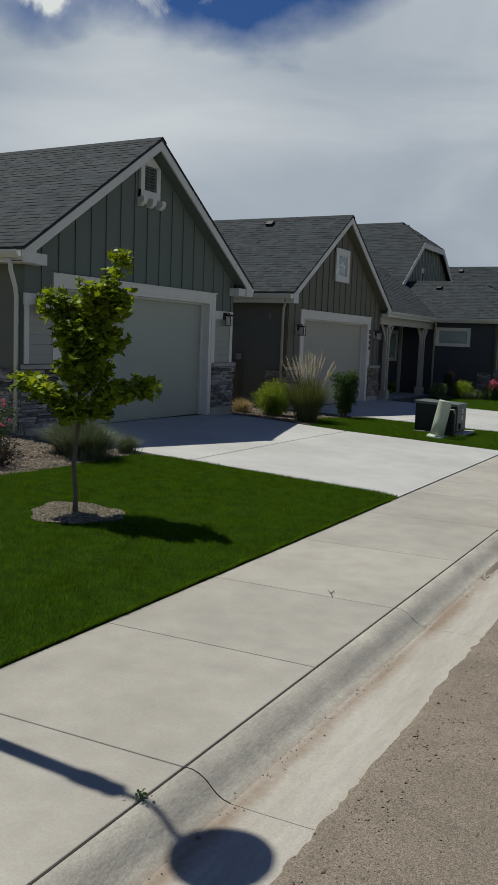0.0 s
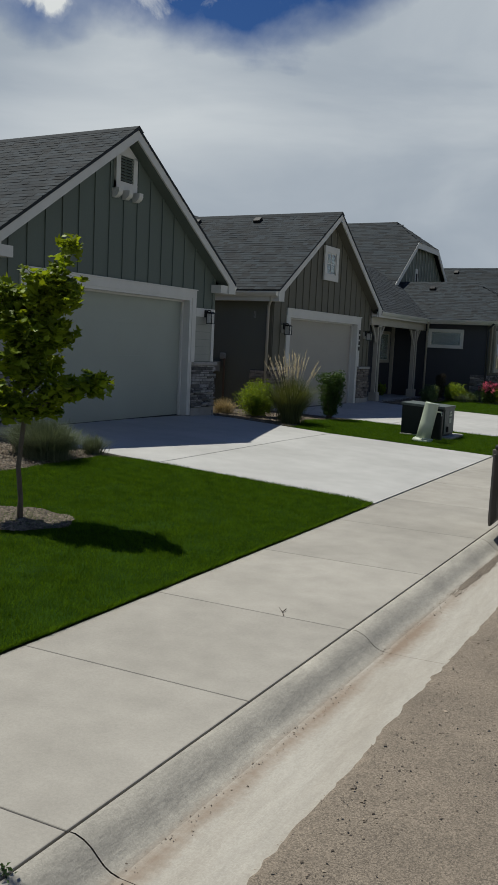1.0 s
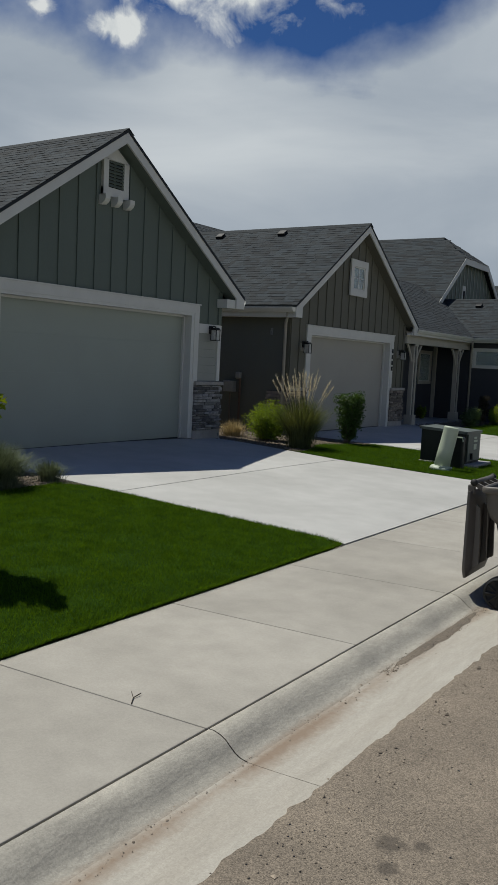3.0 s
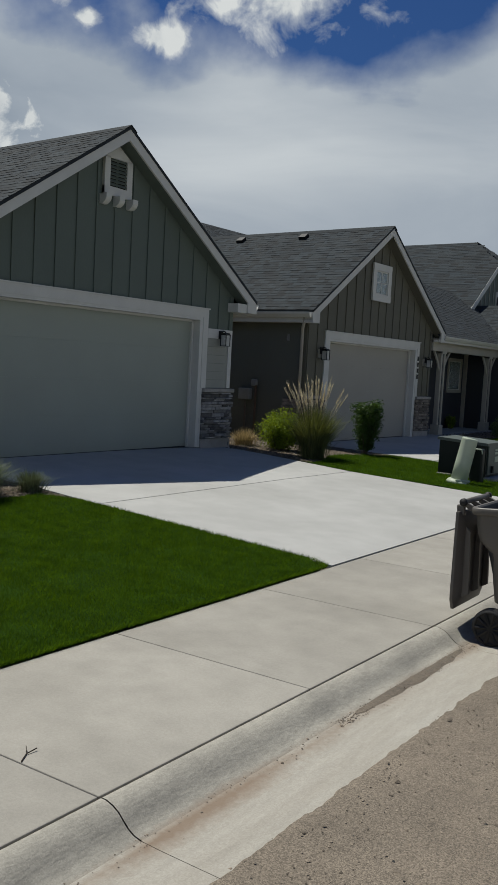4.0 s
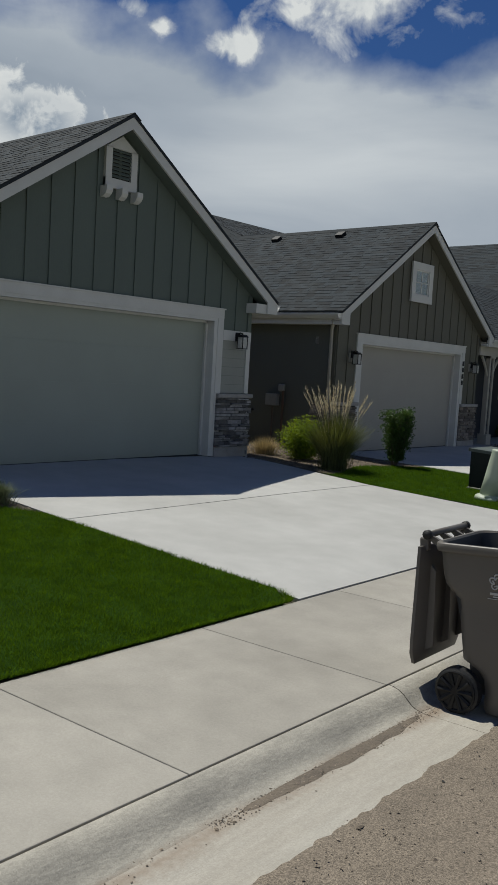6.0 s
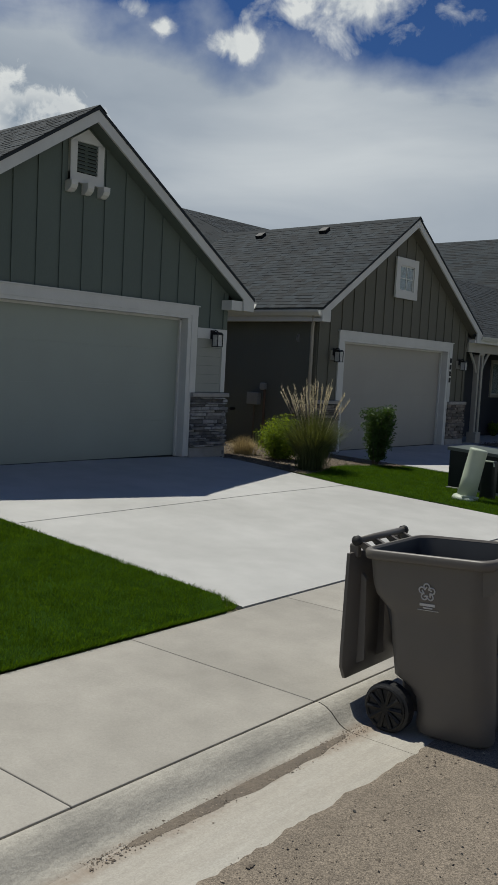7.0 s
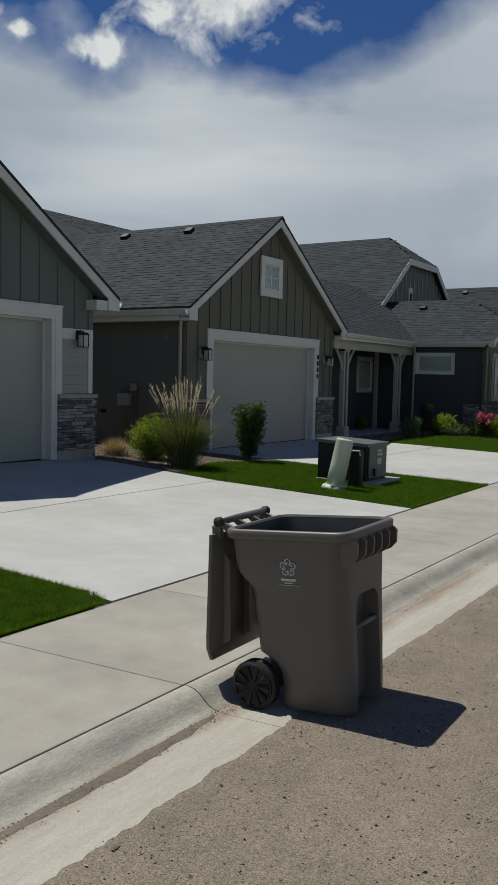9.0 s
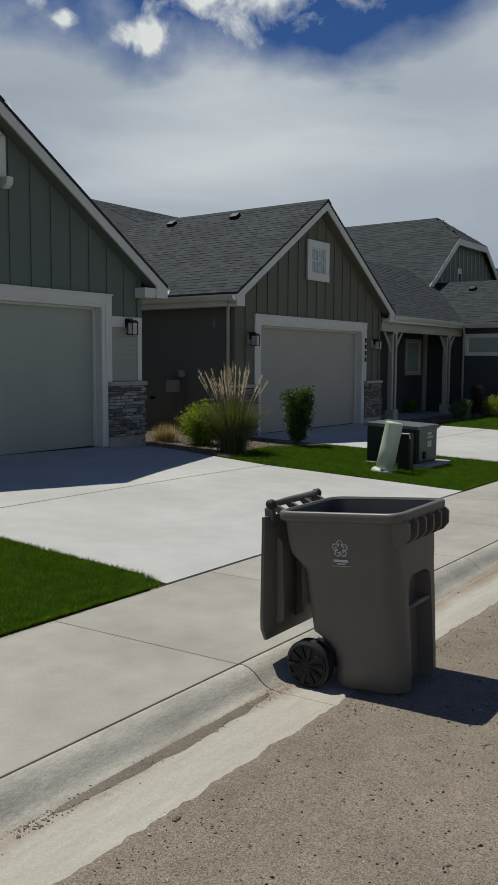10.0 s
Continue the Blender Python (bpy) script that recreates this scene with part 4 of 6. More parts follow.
part("vent_frame", fr, M_WHITE, vent)
for k in range(8):
    z = 4.60 + k * 0.055
    part("slat", prism([(-9.985, z + 0.04), (-9.955, z), (-9.95, z + 0.008), (-9.98, z + 0.048)], "y", YA - 0.19, YA + 0.19), M_SIDING, vent)
for k in (-1, 0, 1):
    y = YA + k * 0.30
    part("corbel", prism([(-10, 4.44), (-9.84, 4.44), (-9.84, 4.37), (-9.87, 4.32), (-9.93, 4.28), (-10, 4.28)], "y", y - 0.058, y + 0.058), M_WHITE, vent)
# street number on the casing, as plain bars
for k in range(4):
    part("number_bar", box(-9.968, -9.956, YA - 2.44 - 0.115, YA - 2.44 - 0.035, 2.33 - k * 0.165, 2.33 - k * 0.165 + 0.12), M_BLACK_METAL, house_a)


def wall_lantern(at, label):
    """A square lantern on a short arm in front of a backplate; it faces +x."""
    x, y, z = at
    lamp = thing("wall_lantern", at, label, "wall lamp", "wall lanterns beside the garage doors")
    part("backplate", box(x, x + 0.02, y - 0.055, y + 0.055, z - 0.08, z + 0.08, bevel=0.008), M_BLACK_METAL, lamp)
    part("arm", tube([(x + 0.02, y, z + 0.03), (x + 0.07, y, z + 0.075), (x + 0.13, y, z + 0.06), (x + 0.13, y, z + 0.03)], 0.012, 8), M_BLACK_METAL, lamp)
    part("cap", prism([(x + 0.05, z + 0.0), (x + 0.21, z + 0.0), (x + 0.16, z + 0.045), (x + 0.10, z + 0.045)], "y", y - 0.075, y + 0.075), M_BLACK_METAL, lamp)
    cage = None
    for u in (x + 0.065, x + 0.195):
        for v in (y - 0.062, y + 0.062):
            cage = box(u - 0.006, u + 0.006, v - 0.006, v + 0.006, z - 0.20, z + 0.0, bm=cage)
    box(x + 0.058, x + 0.202, y - 0.069, y + 0.069, z - 0.212, z - 0.20, bm=cage)
    part("cage", cage, M_BLACK_METAL, lamp)
    part("shade", box(x + 0.072, x + 0.188, y - 0.055, y + 0.055, z - 0.20, z - 0.005), M_BULB, lamp, "frosted glass shade")
    return lamp


wall_lantern((-9.966, 16.21, 2.39), "black square wall lantern on the white frieze board")
wall_lantern((-9.966, YA * 2 - 16.28, 2.39), "black square wall lantern beside the garage door")

# ---------------------------------------------------------------- second house
YB, ZB = 22.62, 0.125
house_b = thing("house", (-10, YB, ZB), "single-storey house with olive board gable, porch and charcoal wing", "house")
top_b = gable_garage(house_b, YB, ZB, 5.47, -21.0, (M_SIDING_OLIVE, M_DOOR_WARM, M_WHITE, None, M_STONE_WARM), seed=51, returns=False, over=0.34, over_left=0.26, drop=0.28, door_at=(-0.02, 2.36))
window(house_b, "x", -9.975, 22.12, 23.08, 3.62, 4.54, M_WHITE, blind=True, bars=1, c=0.17, rows=1)
for k in range(4):
    part("number_bar", box(-9.968, -9.956, YB + 2.34 + 0.035, YB + 2.34 + 0.115, 2.23 - k * 0.165, 2.23 - k * 0.165 + 0.12), M_BLACK_METAL, house_b)
for y in (YB - 2.72, YB + 2.86):
    part("mounting_block", box(-10, -9.955, y - 0.08, y + 0.08, 2.10, 2.30), M_TAUPE, house_b)
    wall_lantern((-9.955, y, 2.27), "black wall lantern on a taupe block")
yl = YB - 3.25
downspout(house_b, [(-9.95, YB - 3.50, 3.02), (-9.96, YB - 3.48, 2.86), (-10.07, YB - 3.36, 2.74), (-10.10, YB - 3.31, 2.46), (-10.10, YB - 3.31, 0.1)], M_TAUPE)
stonework(house_b, -10.55, -9.95, ZB, ZB + 1.04, YB - 3.25, M_STONE_WARM, axis="x", seed=61)
for k in range(15):
    z = 0.14 + k * 0.18
    part("lap_board", prism([(yl, z), (yl - 0.009, z), (yl - 0.004, z + 0.1785), (yl, z + 0.1785)], "x", -14.0, -10.13), M_SIDE_WALL, house_b)
part("corner_board", box(-10.125, -10.0, yl - 0.022, yl, 1.15, 2.95), M_SIDING_OLIVE, house_b)
# meter box, disconnect and conduits on the side wall
meter = thing("meter_box", (-11.58, yl, 1.2), "grey electric meter box with conduits on the side wall", "meter box")
part("cabinet", box(-11.75, -11.44, yl - 0.13, yl, 1.06, 1.32, bevel=0.012), M_METER, meter)
part("conduit", tube([(-11.58, yl - 0.06, 1.03), (-11.58, yl - 0.06, 0.1)], 0.022, 8), M_BARK, meter)
part("meter", box(-11.43, -11.28, yl - 0.10, yl, 1.38, 1.54, bevel=0.03), M_METER, meter)
part("pipe", tube([(-11.30, yl - 0.06, 1.40), (-11.30, yl - 0.06, 0.1)], 0.028, 8), M_RUST, meter)
part("spigot", tube([(-12.2, yl, 0.92), (-12.2, yl - 0.14, 0.92)], 0.03, 8), M_BLACK_METAL, meter)
hook = thing("cable_bracket", (-10.5, yl, 2.5), "small grey cable bracket on the side wall", "bracket")
part("plate", box(-10.53, -10.47, yl - 0.02, yl, 2.44, 2.60, bevel=0.006), M_GREY_METAL, hook)
part("loop", tube([(-10.5, yl - 0.02, 2.56), (-10.5, yl - 0.07, 2.54), (-10.5, yl - 0.07, 2.47), (-10.5, yl - 0.02, 2.46)], 0.008, 6), M_GREY_METAL, hook)

# main block: ridge along the street, porch in front of it, clipped gable above
XW = -13.0  # back end of the front wing's ridge
XR, ZR, EAVE = -18.0, 6.43, 3.0
WY0, WY1, WX = 31.42, 36.42, -7.52
p_main = (ZR - EAVE) / (-9.75 - XR)
n = math.hypot(1, p_main)
XP = -12.8
ZP = EAVE + PITCH * (-9.75 - XP)
own = prism([(-9.75, EAVE), (XP, ZP), (XP, ZP - 0.06), (-9.75, EAVE - 0.05)], "y", 25.95, 33.2)
prism([(-9.75, EAVE), (-12.3, EAVE + PITCH * 2.55), (-12.3, EAVE + PITCH * 2.55 - 0.06), (-9.75, EAVE - 0.05)], "y", 33.2, 42.0, bm=own)
q = -15.0
prism([(q, ZR - (q - XR) * p_main), (XR, ZR), (XR - 6.5, ZR - 6.5 * p_main), (XR - 6.5, ZR - 6.5 * p_main - 0.06), (q, ZR - (q - XR) * p_main - 0.06)], "y", 22.66, 33.2, bm=own)
part("roof", own, M_SHINGLE_BASE, house_b, "dark grey asphalt shingle roof")
npitch = math.hypot(1, PITCH)
shingles(house_b, (-9.73, 25.95, EAVE - 0.008), (0, 1, 0), (-1 / npitch, 0, PITCH / npitch), 7.25, (-9.73 - XP) * npitch, 71)
shingles(house_b, (-9.73, 33.2, EAVE - 0.008), (0, 1, 0), (-1 / npitch, 0, PITCH / npitch), 8.8, 2.27 * npitch, 73)
shingles(house_b, (q, 22.66, ZR - (q - XR) * p_main + 0.001), (0, 1, 0), (-1 / n, 0, p_main / n), 10.5, (q - XR) * n, 72, keep=lambda p: p[1] > 26 or p[2] > top_b(p[1]))
own = bmesh.new()
hip = [(q + 0.05, 22.66, ZR - (q + 0.05 - XR) * p_main), (XR, 22.66, ZR), (XR - 6.5, 22.66, ZR - 6.5 * p_main)]
low_hip = [(x, 18.9, z - 3.76 * PITCH) for x, y, z in hip]
hv, lv = [own.verts.new(p) for p in hip], [own.verts.new(p) for p in low_hip]
for k in range(2):
    own.faces.new((hv[k], hv[k + 1], lv[k + 1], lv[k]))
part("roof_end", own, M_SHINGLE_BASE, house_b)
slant = Vector((XR - q, 0, (q - XR) * p_main)).normalized()
shingles(house_b, (q, 18.9, low_hip[0][2] + 0.012), tuple(slant), (0, 1 / npitch, PITCH / npitch), (Vector(hip[1]) - Vector(hip[0])).length, 3.76 * npitch, 74)
gutter(house_b, (-9.78, 26.12, EAVE - 0.02), (-9.78, 31.1, EAVE - 0.02), M_WHITE)
part("porch_beam", box(-10.12, -9.92, 25.87, 31.42, 2.56, 2.86), M_TAUPE, house_b)
part("fascia", box(-9.79, -9.76, 25.95, 31.15, 2.80, 2.96), M_WHITE, house_b)
part("porch_ceiling", box(-11.3, -9.80, 25.87, 31.42, 2.86, 2.90), M_TAUPE, house_b)
part("porch_wall", box(-11.4, -11.2, 25.87, 31.42, 0, 2.9), M_CHARCOAL, house_b)
part("porch_side_wall", box(-11.3, -10.24, 25.72, 25.87, 0, 2.9), M_SIDING_OLIVE, house_b)
window(house_b, "x", -11.2, 29.95, 31.08, 1.32, 2.47, M_TAUPE, blind=True)
part("front_door", box(-11.2, -11.15, 26.5, 27.4, 0.15, 2.2, bevel=0.01), M_DARK, house_b, "dark front door in the porch")


def porch_post(y):
    post = part("porch_post", box(-10.16, -9.88, y - 0.14, y + 0.14, 0.10, 0.42, bevel=0.012), M_TAUPE, house_b, "taupe timber porch post with curved braces")
    for dy in (-0.105, 0.105):
        part("post_board", box(-10.08, -9.95, y + dy - 0.045, y + dy + 0.045, 0.42, 2.56), M_TAUPE, post)
    part("post_core", box(-10.04, -9.98, y - 0.062, y + 0.062, 0.42, 2.56), M_CHARCOAL, post)
    for s in (-1, 1):
        pts = [(y + s * (0.15 + 0.40 * f), 2.02 + 0.54 * f ** 0.7) for f in (0, 0.25, 0.5, 0.75, 1.0)]
        part("brace", tube([(-10.01, a, b) for a, b in pts], 0.04, 6), M_TAUPE, post)
    part("post_cap", box(-10.10, -9.92, y - 0.15, y + 0.15, 2.50, 2.56), M_TAUPE, post)


porch_post(26.7)
porch_post(30.45)
# far pair against the wall
for y in (26.15, 31.32):
    part("post_board", box(-11.19, -11.08, y - 0.05, y + 0.05, 0.1, 2.86), M_TAUPE, house_b)
downspout(house_b, [(-9.70, 31.02, 2.86), (-9.72, 31.05, 2.76), (-9.80, 31.30, 2.62), (-9.84, 31.36, 2.52), (-9.84, 31.36, 0.1)], M_TAUPE)
# charcoal wing with a clipped gable to the street
yw = (WY0 + WY1) / 2
part("wing_wall", box(-12.2, WX - 0.152, WY0, WY0 + 0.15, -0.1, 2.9), M_CHARCOAL, house_b)
part("wing_wall", box(-12.2, WX - 0.152, WY1 - 0.15, WY1, -0.1, 2.9), M_CHARCOAL, house_b)
PW = 0.54  # pitch of the wing roof
zw = EAVE + PW * (yw - WY0 + 0.33)
clip = zw - 0.80
kw = (zw - clip) / PW
low = lambda y: zw - PW * abs(y - yw) - 0.15  # noqa: E731
part("wing_front", prism([(WY0, -0.1), (WY1, -0.1), (WY1, low(WY1)), (yw + kw, clip - 0.15), (yw - kw, clip - 0.15), (WY0, low(WY0))], "x", WX - 0.15, WX), M_SIDING_OLIVE, house_b)
for k in range(12):
    y = WY0 + 0.12 + k * 0.405
    part("batten", box(WX, WX + 0.02, y - 0.022, y + 0.022, 1.15, min(low(y), clip - 0.16)), M_TAUPE, house_b)
window(house_b, "x", WX, 32.1, 33.5, 1.15, 2.65, M_WHITE, blind=False, bars=1)
window(house_b, "y", WY0, -9.80, -8.50, 1.95, 2.64, M_WHITE, blind=True)
stonework(house_b, WY0 - 0.05, WY1, 0.05, 1.05, WX, M_STONE, seed=81)
stonework(house_b, -8.15, WX + 0.05, 0.05, 1.05, WY0, M_STONE, axis="x", seed=82)
n = math.hypot(1, PW)
xf = WX + 0.32
hipx = xf - 1.65
ph = (zw - clip) / 1.65
own = bmesh.new()
e0, e1 = WY0 - 0.33, WY1 + 0.33
ze = zw - PW * (yw - e0)
vs = [own.verts.new(p) for p in ((XW, e0, ze), (xf, e0, ze), (xf, yw - kw, clip), (hipx, yw, zw), (XW, yw, zw), (xf, yw + kw, clip), (xf, e1, ze), (XW, e1, ze))]
own.faces.new(vs[:5]), own.faces.new((vs[2], vs[5], vs[3])), own.faces.new((vs[4], vs[3], vs[5], vs[6], vs[7])), own.faces.new((vs[0], vs[4], vs[7]))
part("wing_roof", own, M_SHINGLE_BASE, house_b)
shingles(house_b, (-14.5, e0 - 0.02, ze - 0.006), (1, 0, 0), (0, 1 / n, PW / n), xf + 14.5, (yw - e0 + 0.02) * n, 83,
         keep=lambda p: p[0] < xf - max(0, (p[2] - clip) / ph) and p[2] > EAVE + (-9.75 - p[0]) * PITCH - 0.02 and p[0] > XW)
nh = math.hypot(1, ph)
shingles(house_b, (xf + 0.015, yw - kw, clip - 0.003), (0, 1, 0), (-1 / nh, 0, ph / nh), 2 * kw, 1.65 * nh, 84, keep=lambda p: abs(p[1] - yw) < (zw - p[2]) / PW)
gutter(house_b, (-9.72, e0, ze - 0.02), (xf - 0.03, e0, ze - 0.02), M_WHITE)
part("fascia", box(-9.7, xf, e0, e0 + 0.03, ze - 0.18, ze - 0.04), M_WHITE, house_b)
part("soffit", box(-9.7, xf, e0 + 0.03, WY0, ze - 0.18, ze - 0.16), M_WHITE, house_b)
pts = [(e0, ze - 0.02), (yw - kw, clip - 0.02), (yw + kw, clip - 0.02), (e1, ze - 0.02), (e1, ze - 0.22), (yw + kw - 0.1, clip - 0.22), (yw - kw + 0.1, clip - 0.22), (e0, ze - 0.22)]
rb = prism(pts[:2] + [pts[6], pts[7]], "x", xf - 0.03, xf + 0.005)
prism([pts[1], pts[2], pts[5], pts[6]], "x", xf - 0.03, xf + 0.005, bm=rb)
prism([pts[2], pts[3], pts[4], pts[5]], "x", xf - 0.03, xf + 0.005, bm=rb)
part("rake_board", rb, M_WHITE, house_b)

downspout(house_b, [(xf - 0.15, e0 - 0.06, ze - 0.12), (WX - 0.1, WY0 - 0.10, ze - 0.32), (WX - 0.08, WY0 - 0.05, ze - 0.42), (WX - 0.08, WY0 - 0.05, 0.1)], M_CHARCOAL)

# tall block behind: ridge towards the street, clipped gable over the porch roof
YG, ZG, XG, PG = 36.85, 7.34, -12.0, 0.76
gc = 6.28
kg = (ZG - gc) / PG
own = bmesh.new()
hx = XG + 0.25 - (ZG - gc) / 0.70
lo = 3.0
dy = (ZG - lo) / PG
vs = [own.verts.new(p) for p in ((-26, YG - dy, lo), (XG + 0.25, YG - dy, lo), (XG + 0.25, YG - kg, gc), (hx, YG, ZG), (-26, YG, ZG), (XG + 0.25, YG + kg, gc), (XG + 0.25, YG + dy, lo), (-26, YG + dy, lo))]
own.faces.new(vs[:5]), own.faces.new((vs[2], vs[5], vs[3])), own.faces.new((vs[4], vs[3], vs[5], vs[6], vs[7]))
part("high_roof", own, M_SHINGLE_BASE, house_b)
n = math.hypot(1, PG)
shingles(house_b, (-25, YG - dy, lo), (1, 0, 0), (0, 1 / n, PG / n), XG + 0.25 + 25, dy * n, 85, tab=0.4,
         keep=lambda p: p[0] < XG + 0.25 - max(0, (p[2] - gc) / 0.70) and p[2] > 4.0 and (p[0] < XP or p[2] > EAVE + (-9.75 - p[0]) * PITCH))
nh = math.hypot(1, 0.70)
shingles(house_b, (XG + 0.27, YG - kg, gc - 0.003), (0, 1, 0), (-1 / nh, 0, 0.70 / nh), 2 * kg, (ZG - gc) / 0.70 * nh, 86,
         keep=lambda p: abs(p[1] - YG) < (ZG - p[2]) / PG)
part("high_gable", prism([(YG - dy, lo), (YG + dy, lo), (YG + kg, gc - 0.1), (YG - kg, gc - 0.1)], "x", XG - 0.1, XG), M_SIDING, house_b)
for k in range(-12, 13):
    y = YG + k * 0.405
    z = min(gc - 0.12, ZG - PG * abs(y - YG) - 0.15)
    if z > 3.9:
        part("batten", box(XG, XG + 0.025, y - 0.025, y + 0.025, 3.2, z), M_LAP, house_b)
g = [(YG - dy, lo), (YG - kg, gc), (YG + kg, gc), (YG + dy, lo)]
rb = None
for (a, b), (c, d) in zip(g, g[1:]):
    rb = prism([(a, b), (c, d), (c, d - 0.24), (a, b - 0.24)], "x", XG + 0.22, XG + 0.262, bm=rb)
part("rake_board", rb, M_WHITE, house_b)
part("gable_vent", box(XG, XG + 0.04, YG - 0.95, YG - 0.60, 4.6, 5.25), M_WHITE, house_b, "small white gable vent")
# solid near-black plate on the vent, shade of an opening put into its colour
part("vent_opening", box(XG + 0.035, XG + 0.044, YG - 0.88, YG - 0.67, 4.7, 5.05), M_DARK, house_b)
flat_turn = Matrix.Rotation(math.atan(PITCH), 4, "X")
for x in (-14.2, -12.15):
    roof_vent(house_b, Vector((x, YB - 0.35, top_b(YB - 0.35) + 0.02)), flat_turn)
roof_vent(house_b, Vector((-10.35, 33.3, zw - PW * (yw - 33.3) + 0.03)), Matrix.Rotation(math.atan(PW), 4, "X"))

# ---------------------------------------------------------------- third house, far along the street
YC = 44.0
house_c = thing("house", (-8, YC, 0), "far single-storey grey house with clipped front gable", "house")
part("wall", box(-20, -7.0, YC - 3.4, YC + 3.4, -0.1, 3.0), M_SIDING, house_c)
own = bmesh.new()
zc, cc = 6.05, 5.25
kc = (zc - cc) / 0.7
vs = [own.verts.new(p) for p in ((-22, YC - 3.8, 3.05), (-6.6, YC - 3.8, 3.05), (-6.6, YC - kc, cc), (-7.7, YC, zc), (-22, YC, zc), (-6.6, YC + kc, cc), (-6.6, YC + 3.8, 3.05), (-22, YC + 3.8, 3.05))]
own.faces.new(vs[:5]), own.faces.new((vs[2], vs[5], vs[3])), own.faces.new((vs[4], vs[3], vs[5], vs[6], vs[7]))
part("roof", own, M_SHINGLE_BASE, house_c)
nc = math.hypot(1, 0.79)
shingles(house_c, (-20, YC - 3.82, 3.05), (1, 0, 0), (0, 1 / nc, 0.79 / nc), 13.4, 3.8 * nc, 91, tab=0.4, keep=lambda p: p[0] < -6.6 - max(0, p[2] - cc) * 1.37)
roof_vent(house_c, Vector((-12.4, YC - 0.35, zc - 0.35 * 0.79 + 0.03)), Matrix.Rotation(math.atan(0.79), 4, "X"))
part("gable", prism([(YC - 3.4, 3.0), (YC + 3.4, 3.0), (YC + kc, cc - 0.1), (YC - kc, cc - 0.1)], "x", -7.1, -7.0), M_SIDING, house_c)
g = [(YC - 3.8, 3.05), (YC - kc, cc), (YC + kc, cc), (YC + 3.8, 3.05)]
rb = None
for (a, b), (c, d) in zip(g, g[1:]):
    rb = prism([(a, b), (c, d), (c, d - 0.22), (a, b - 0.22)], "x", -6.62, -6.58, bm=rb)
part("rake_board", rb, M_WHITE, house_c)

# ---------------------------------------------------------------- plants
def young_tree(at, label):
    """A slim young maple: bent trunk, short limbs, lobed leaves in clumps at the limb ends."""
    rng = np.random.default_rng(7)
    x, y, z = at
    tree = thing("young_tree", at, label, "tree")
    right = Vector((0.875, 0.484, 0))
    back = Vector((-0.484, 0.875, 0))
    trunk_pts = [Vector(at) + right * a + back * b + Vector((0, 0, h)) for a, b, h in ((0, 0, -0.03), (0.005, 0, 0.2), (-0.02, 0, 0.5), (0.03, 0.01, 1.0), (0.03, 0, 1.45), (0.08, 0.0, 1.9), (0.25, 0.0, 2.22), (0.42, 0.0, 2.50))]
    bm = tube(trunk_pts, [0.030, 0.024, 0.022, 0.021, 0.017, 0.012, 0.008, 0.004], 8)
    limbs = [(0.98, -0.42, 0.1, 0.30), (1.0, -0.50, -0.08, 0.30), (1.0, -0.26, -0.12, 0.20), (1.0, 0.36, -0.08, 0.26), (1.05, 0.56, 0.05, 0.24), (1.08, 0.66, -0.02, 0.20), (1.0, 0.16, 0.16, 0.04),
             (1.0, -0.06, -0.16, 0.02), (1.15, 0.16, 0.24, 0.28), (1.2, -0.06, -0.22, 0.28), (1.3, 0.26, -0.15, 0.26), (1.35, -0.10, 0.18, 0.30), (1.45, 0.20, 0.20, 0.26), (1.5, 0.32, 0.0, 0.22),
             (1.55, -0.20, 0.06, 0.40), (1.6, -0.28, -0.05, 0.50), (1.7, 0.10, -0.14, 0.30), (1.8, 0.26, 0.10, 0.24), (1.9, 0.22, -0.05, 0.20), (2.05, 0.24, 0.02, 0.10), (1.2, 0.06, 0.0, 0.2), (1.45, -0.02, -0.1, 0.2),
             (1.5, 0.14, 0.1, 0.28), (1.6, 0.26, -0.1, 0.18), (1.5, 0.06, 0.16, 0.36), (1.72, -0.10, 0.1, 0.16), (1.72, 0.22, 0.14, 0.10), (1.3, 0.10, -0.16, 0.3), (1.4, -0.12, -0.12, 0.36), (1.75, 0.3, 0.0, 0.16)]
    clumps = []
    for h, a, b, r in limbs:
        k = min(range(len(trunk_pts) - 1), key=lambda i: abs(trunk_pts[i].z - z - h))
        p0 = trunk_pts[k].lerp(trunk_pts[k + 1], min(1, max(0, (h + z - trunk_pts[k].z) / (trunk_pts[k + 1].z - trunk_pts[k].z))))
        p2 = p0 + right * a + back * b + Vector((0, 0, r))
        mid = p0.lerp(p2, 0.5) + Vector((0, 0, -0.05))
        tube([p0, mid, p2], [0.009, 0.007, 0.003], 6, bm=bm)
        clumps += [(p2, 0.125, 44), (p0.lerp(p2, 0.75), 0.12, 30), (p0.lerp(p2, 0.45), 0.11, 22)]
    clumps += [(trunk_pts[-1] + Vector((0, 0, 0.03)), 0.11, 30), (trunk_pts[-1].lerp(trunk_pts[-2], 0.5), 0.10, 20), (trunk_pts[-2], 0.12, 30), (trunk_pts[-3] + Vector((0, 0, 0.1)), 0.14, 44), (trunk_pts[4], 0.16, 50), (trunk_pts[4] + Vector((0, 0, 0.25)), 0.16, 50)]
    part("trunk", bm, M_BARK, tree, "thin grey bark trunk and limbs", smooth=True)
    c = np.concatenate([np.array(p) + np.clip(rng.normal(0, 1, (int(k * 1.2), 3)), -1.7, 1.7) * (s * 0.60, s * 0.60, s * 0.42) for p, s, k in clumps])
    v, f = leaf_arrays(c, rng.uniform(0.07, 0.135, len(c)), rng, LEAF, up=0.95)
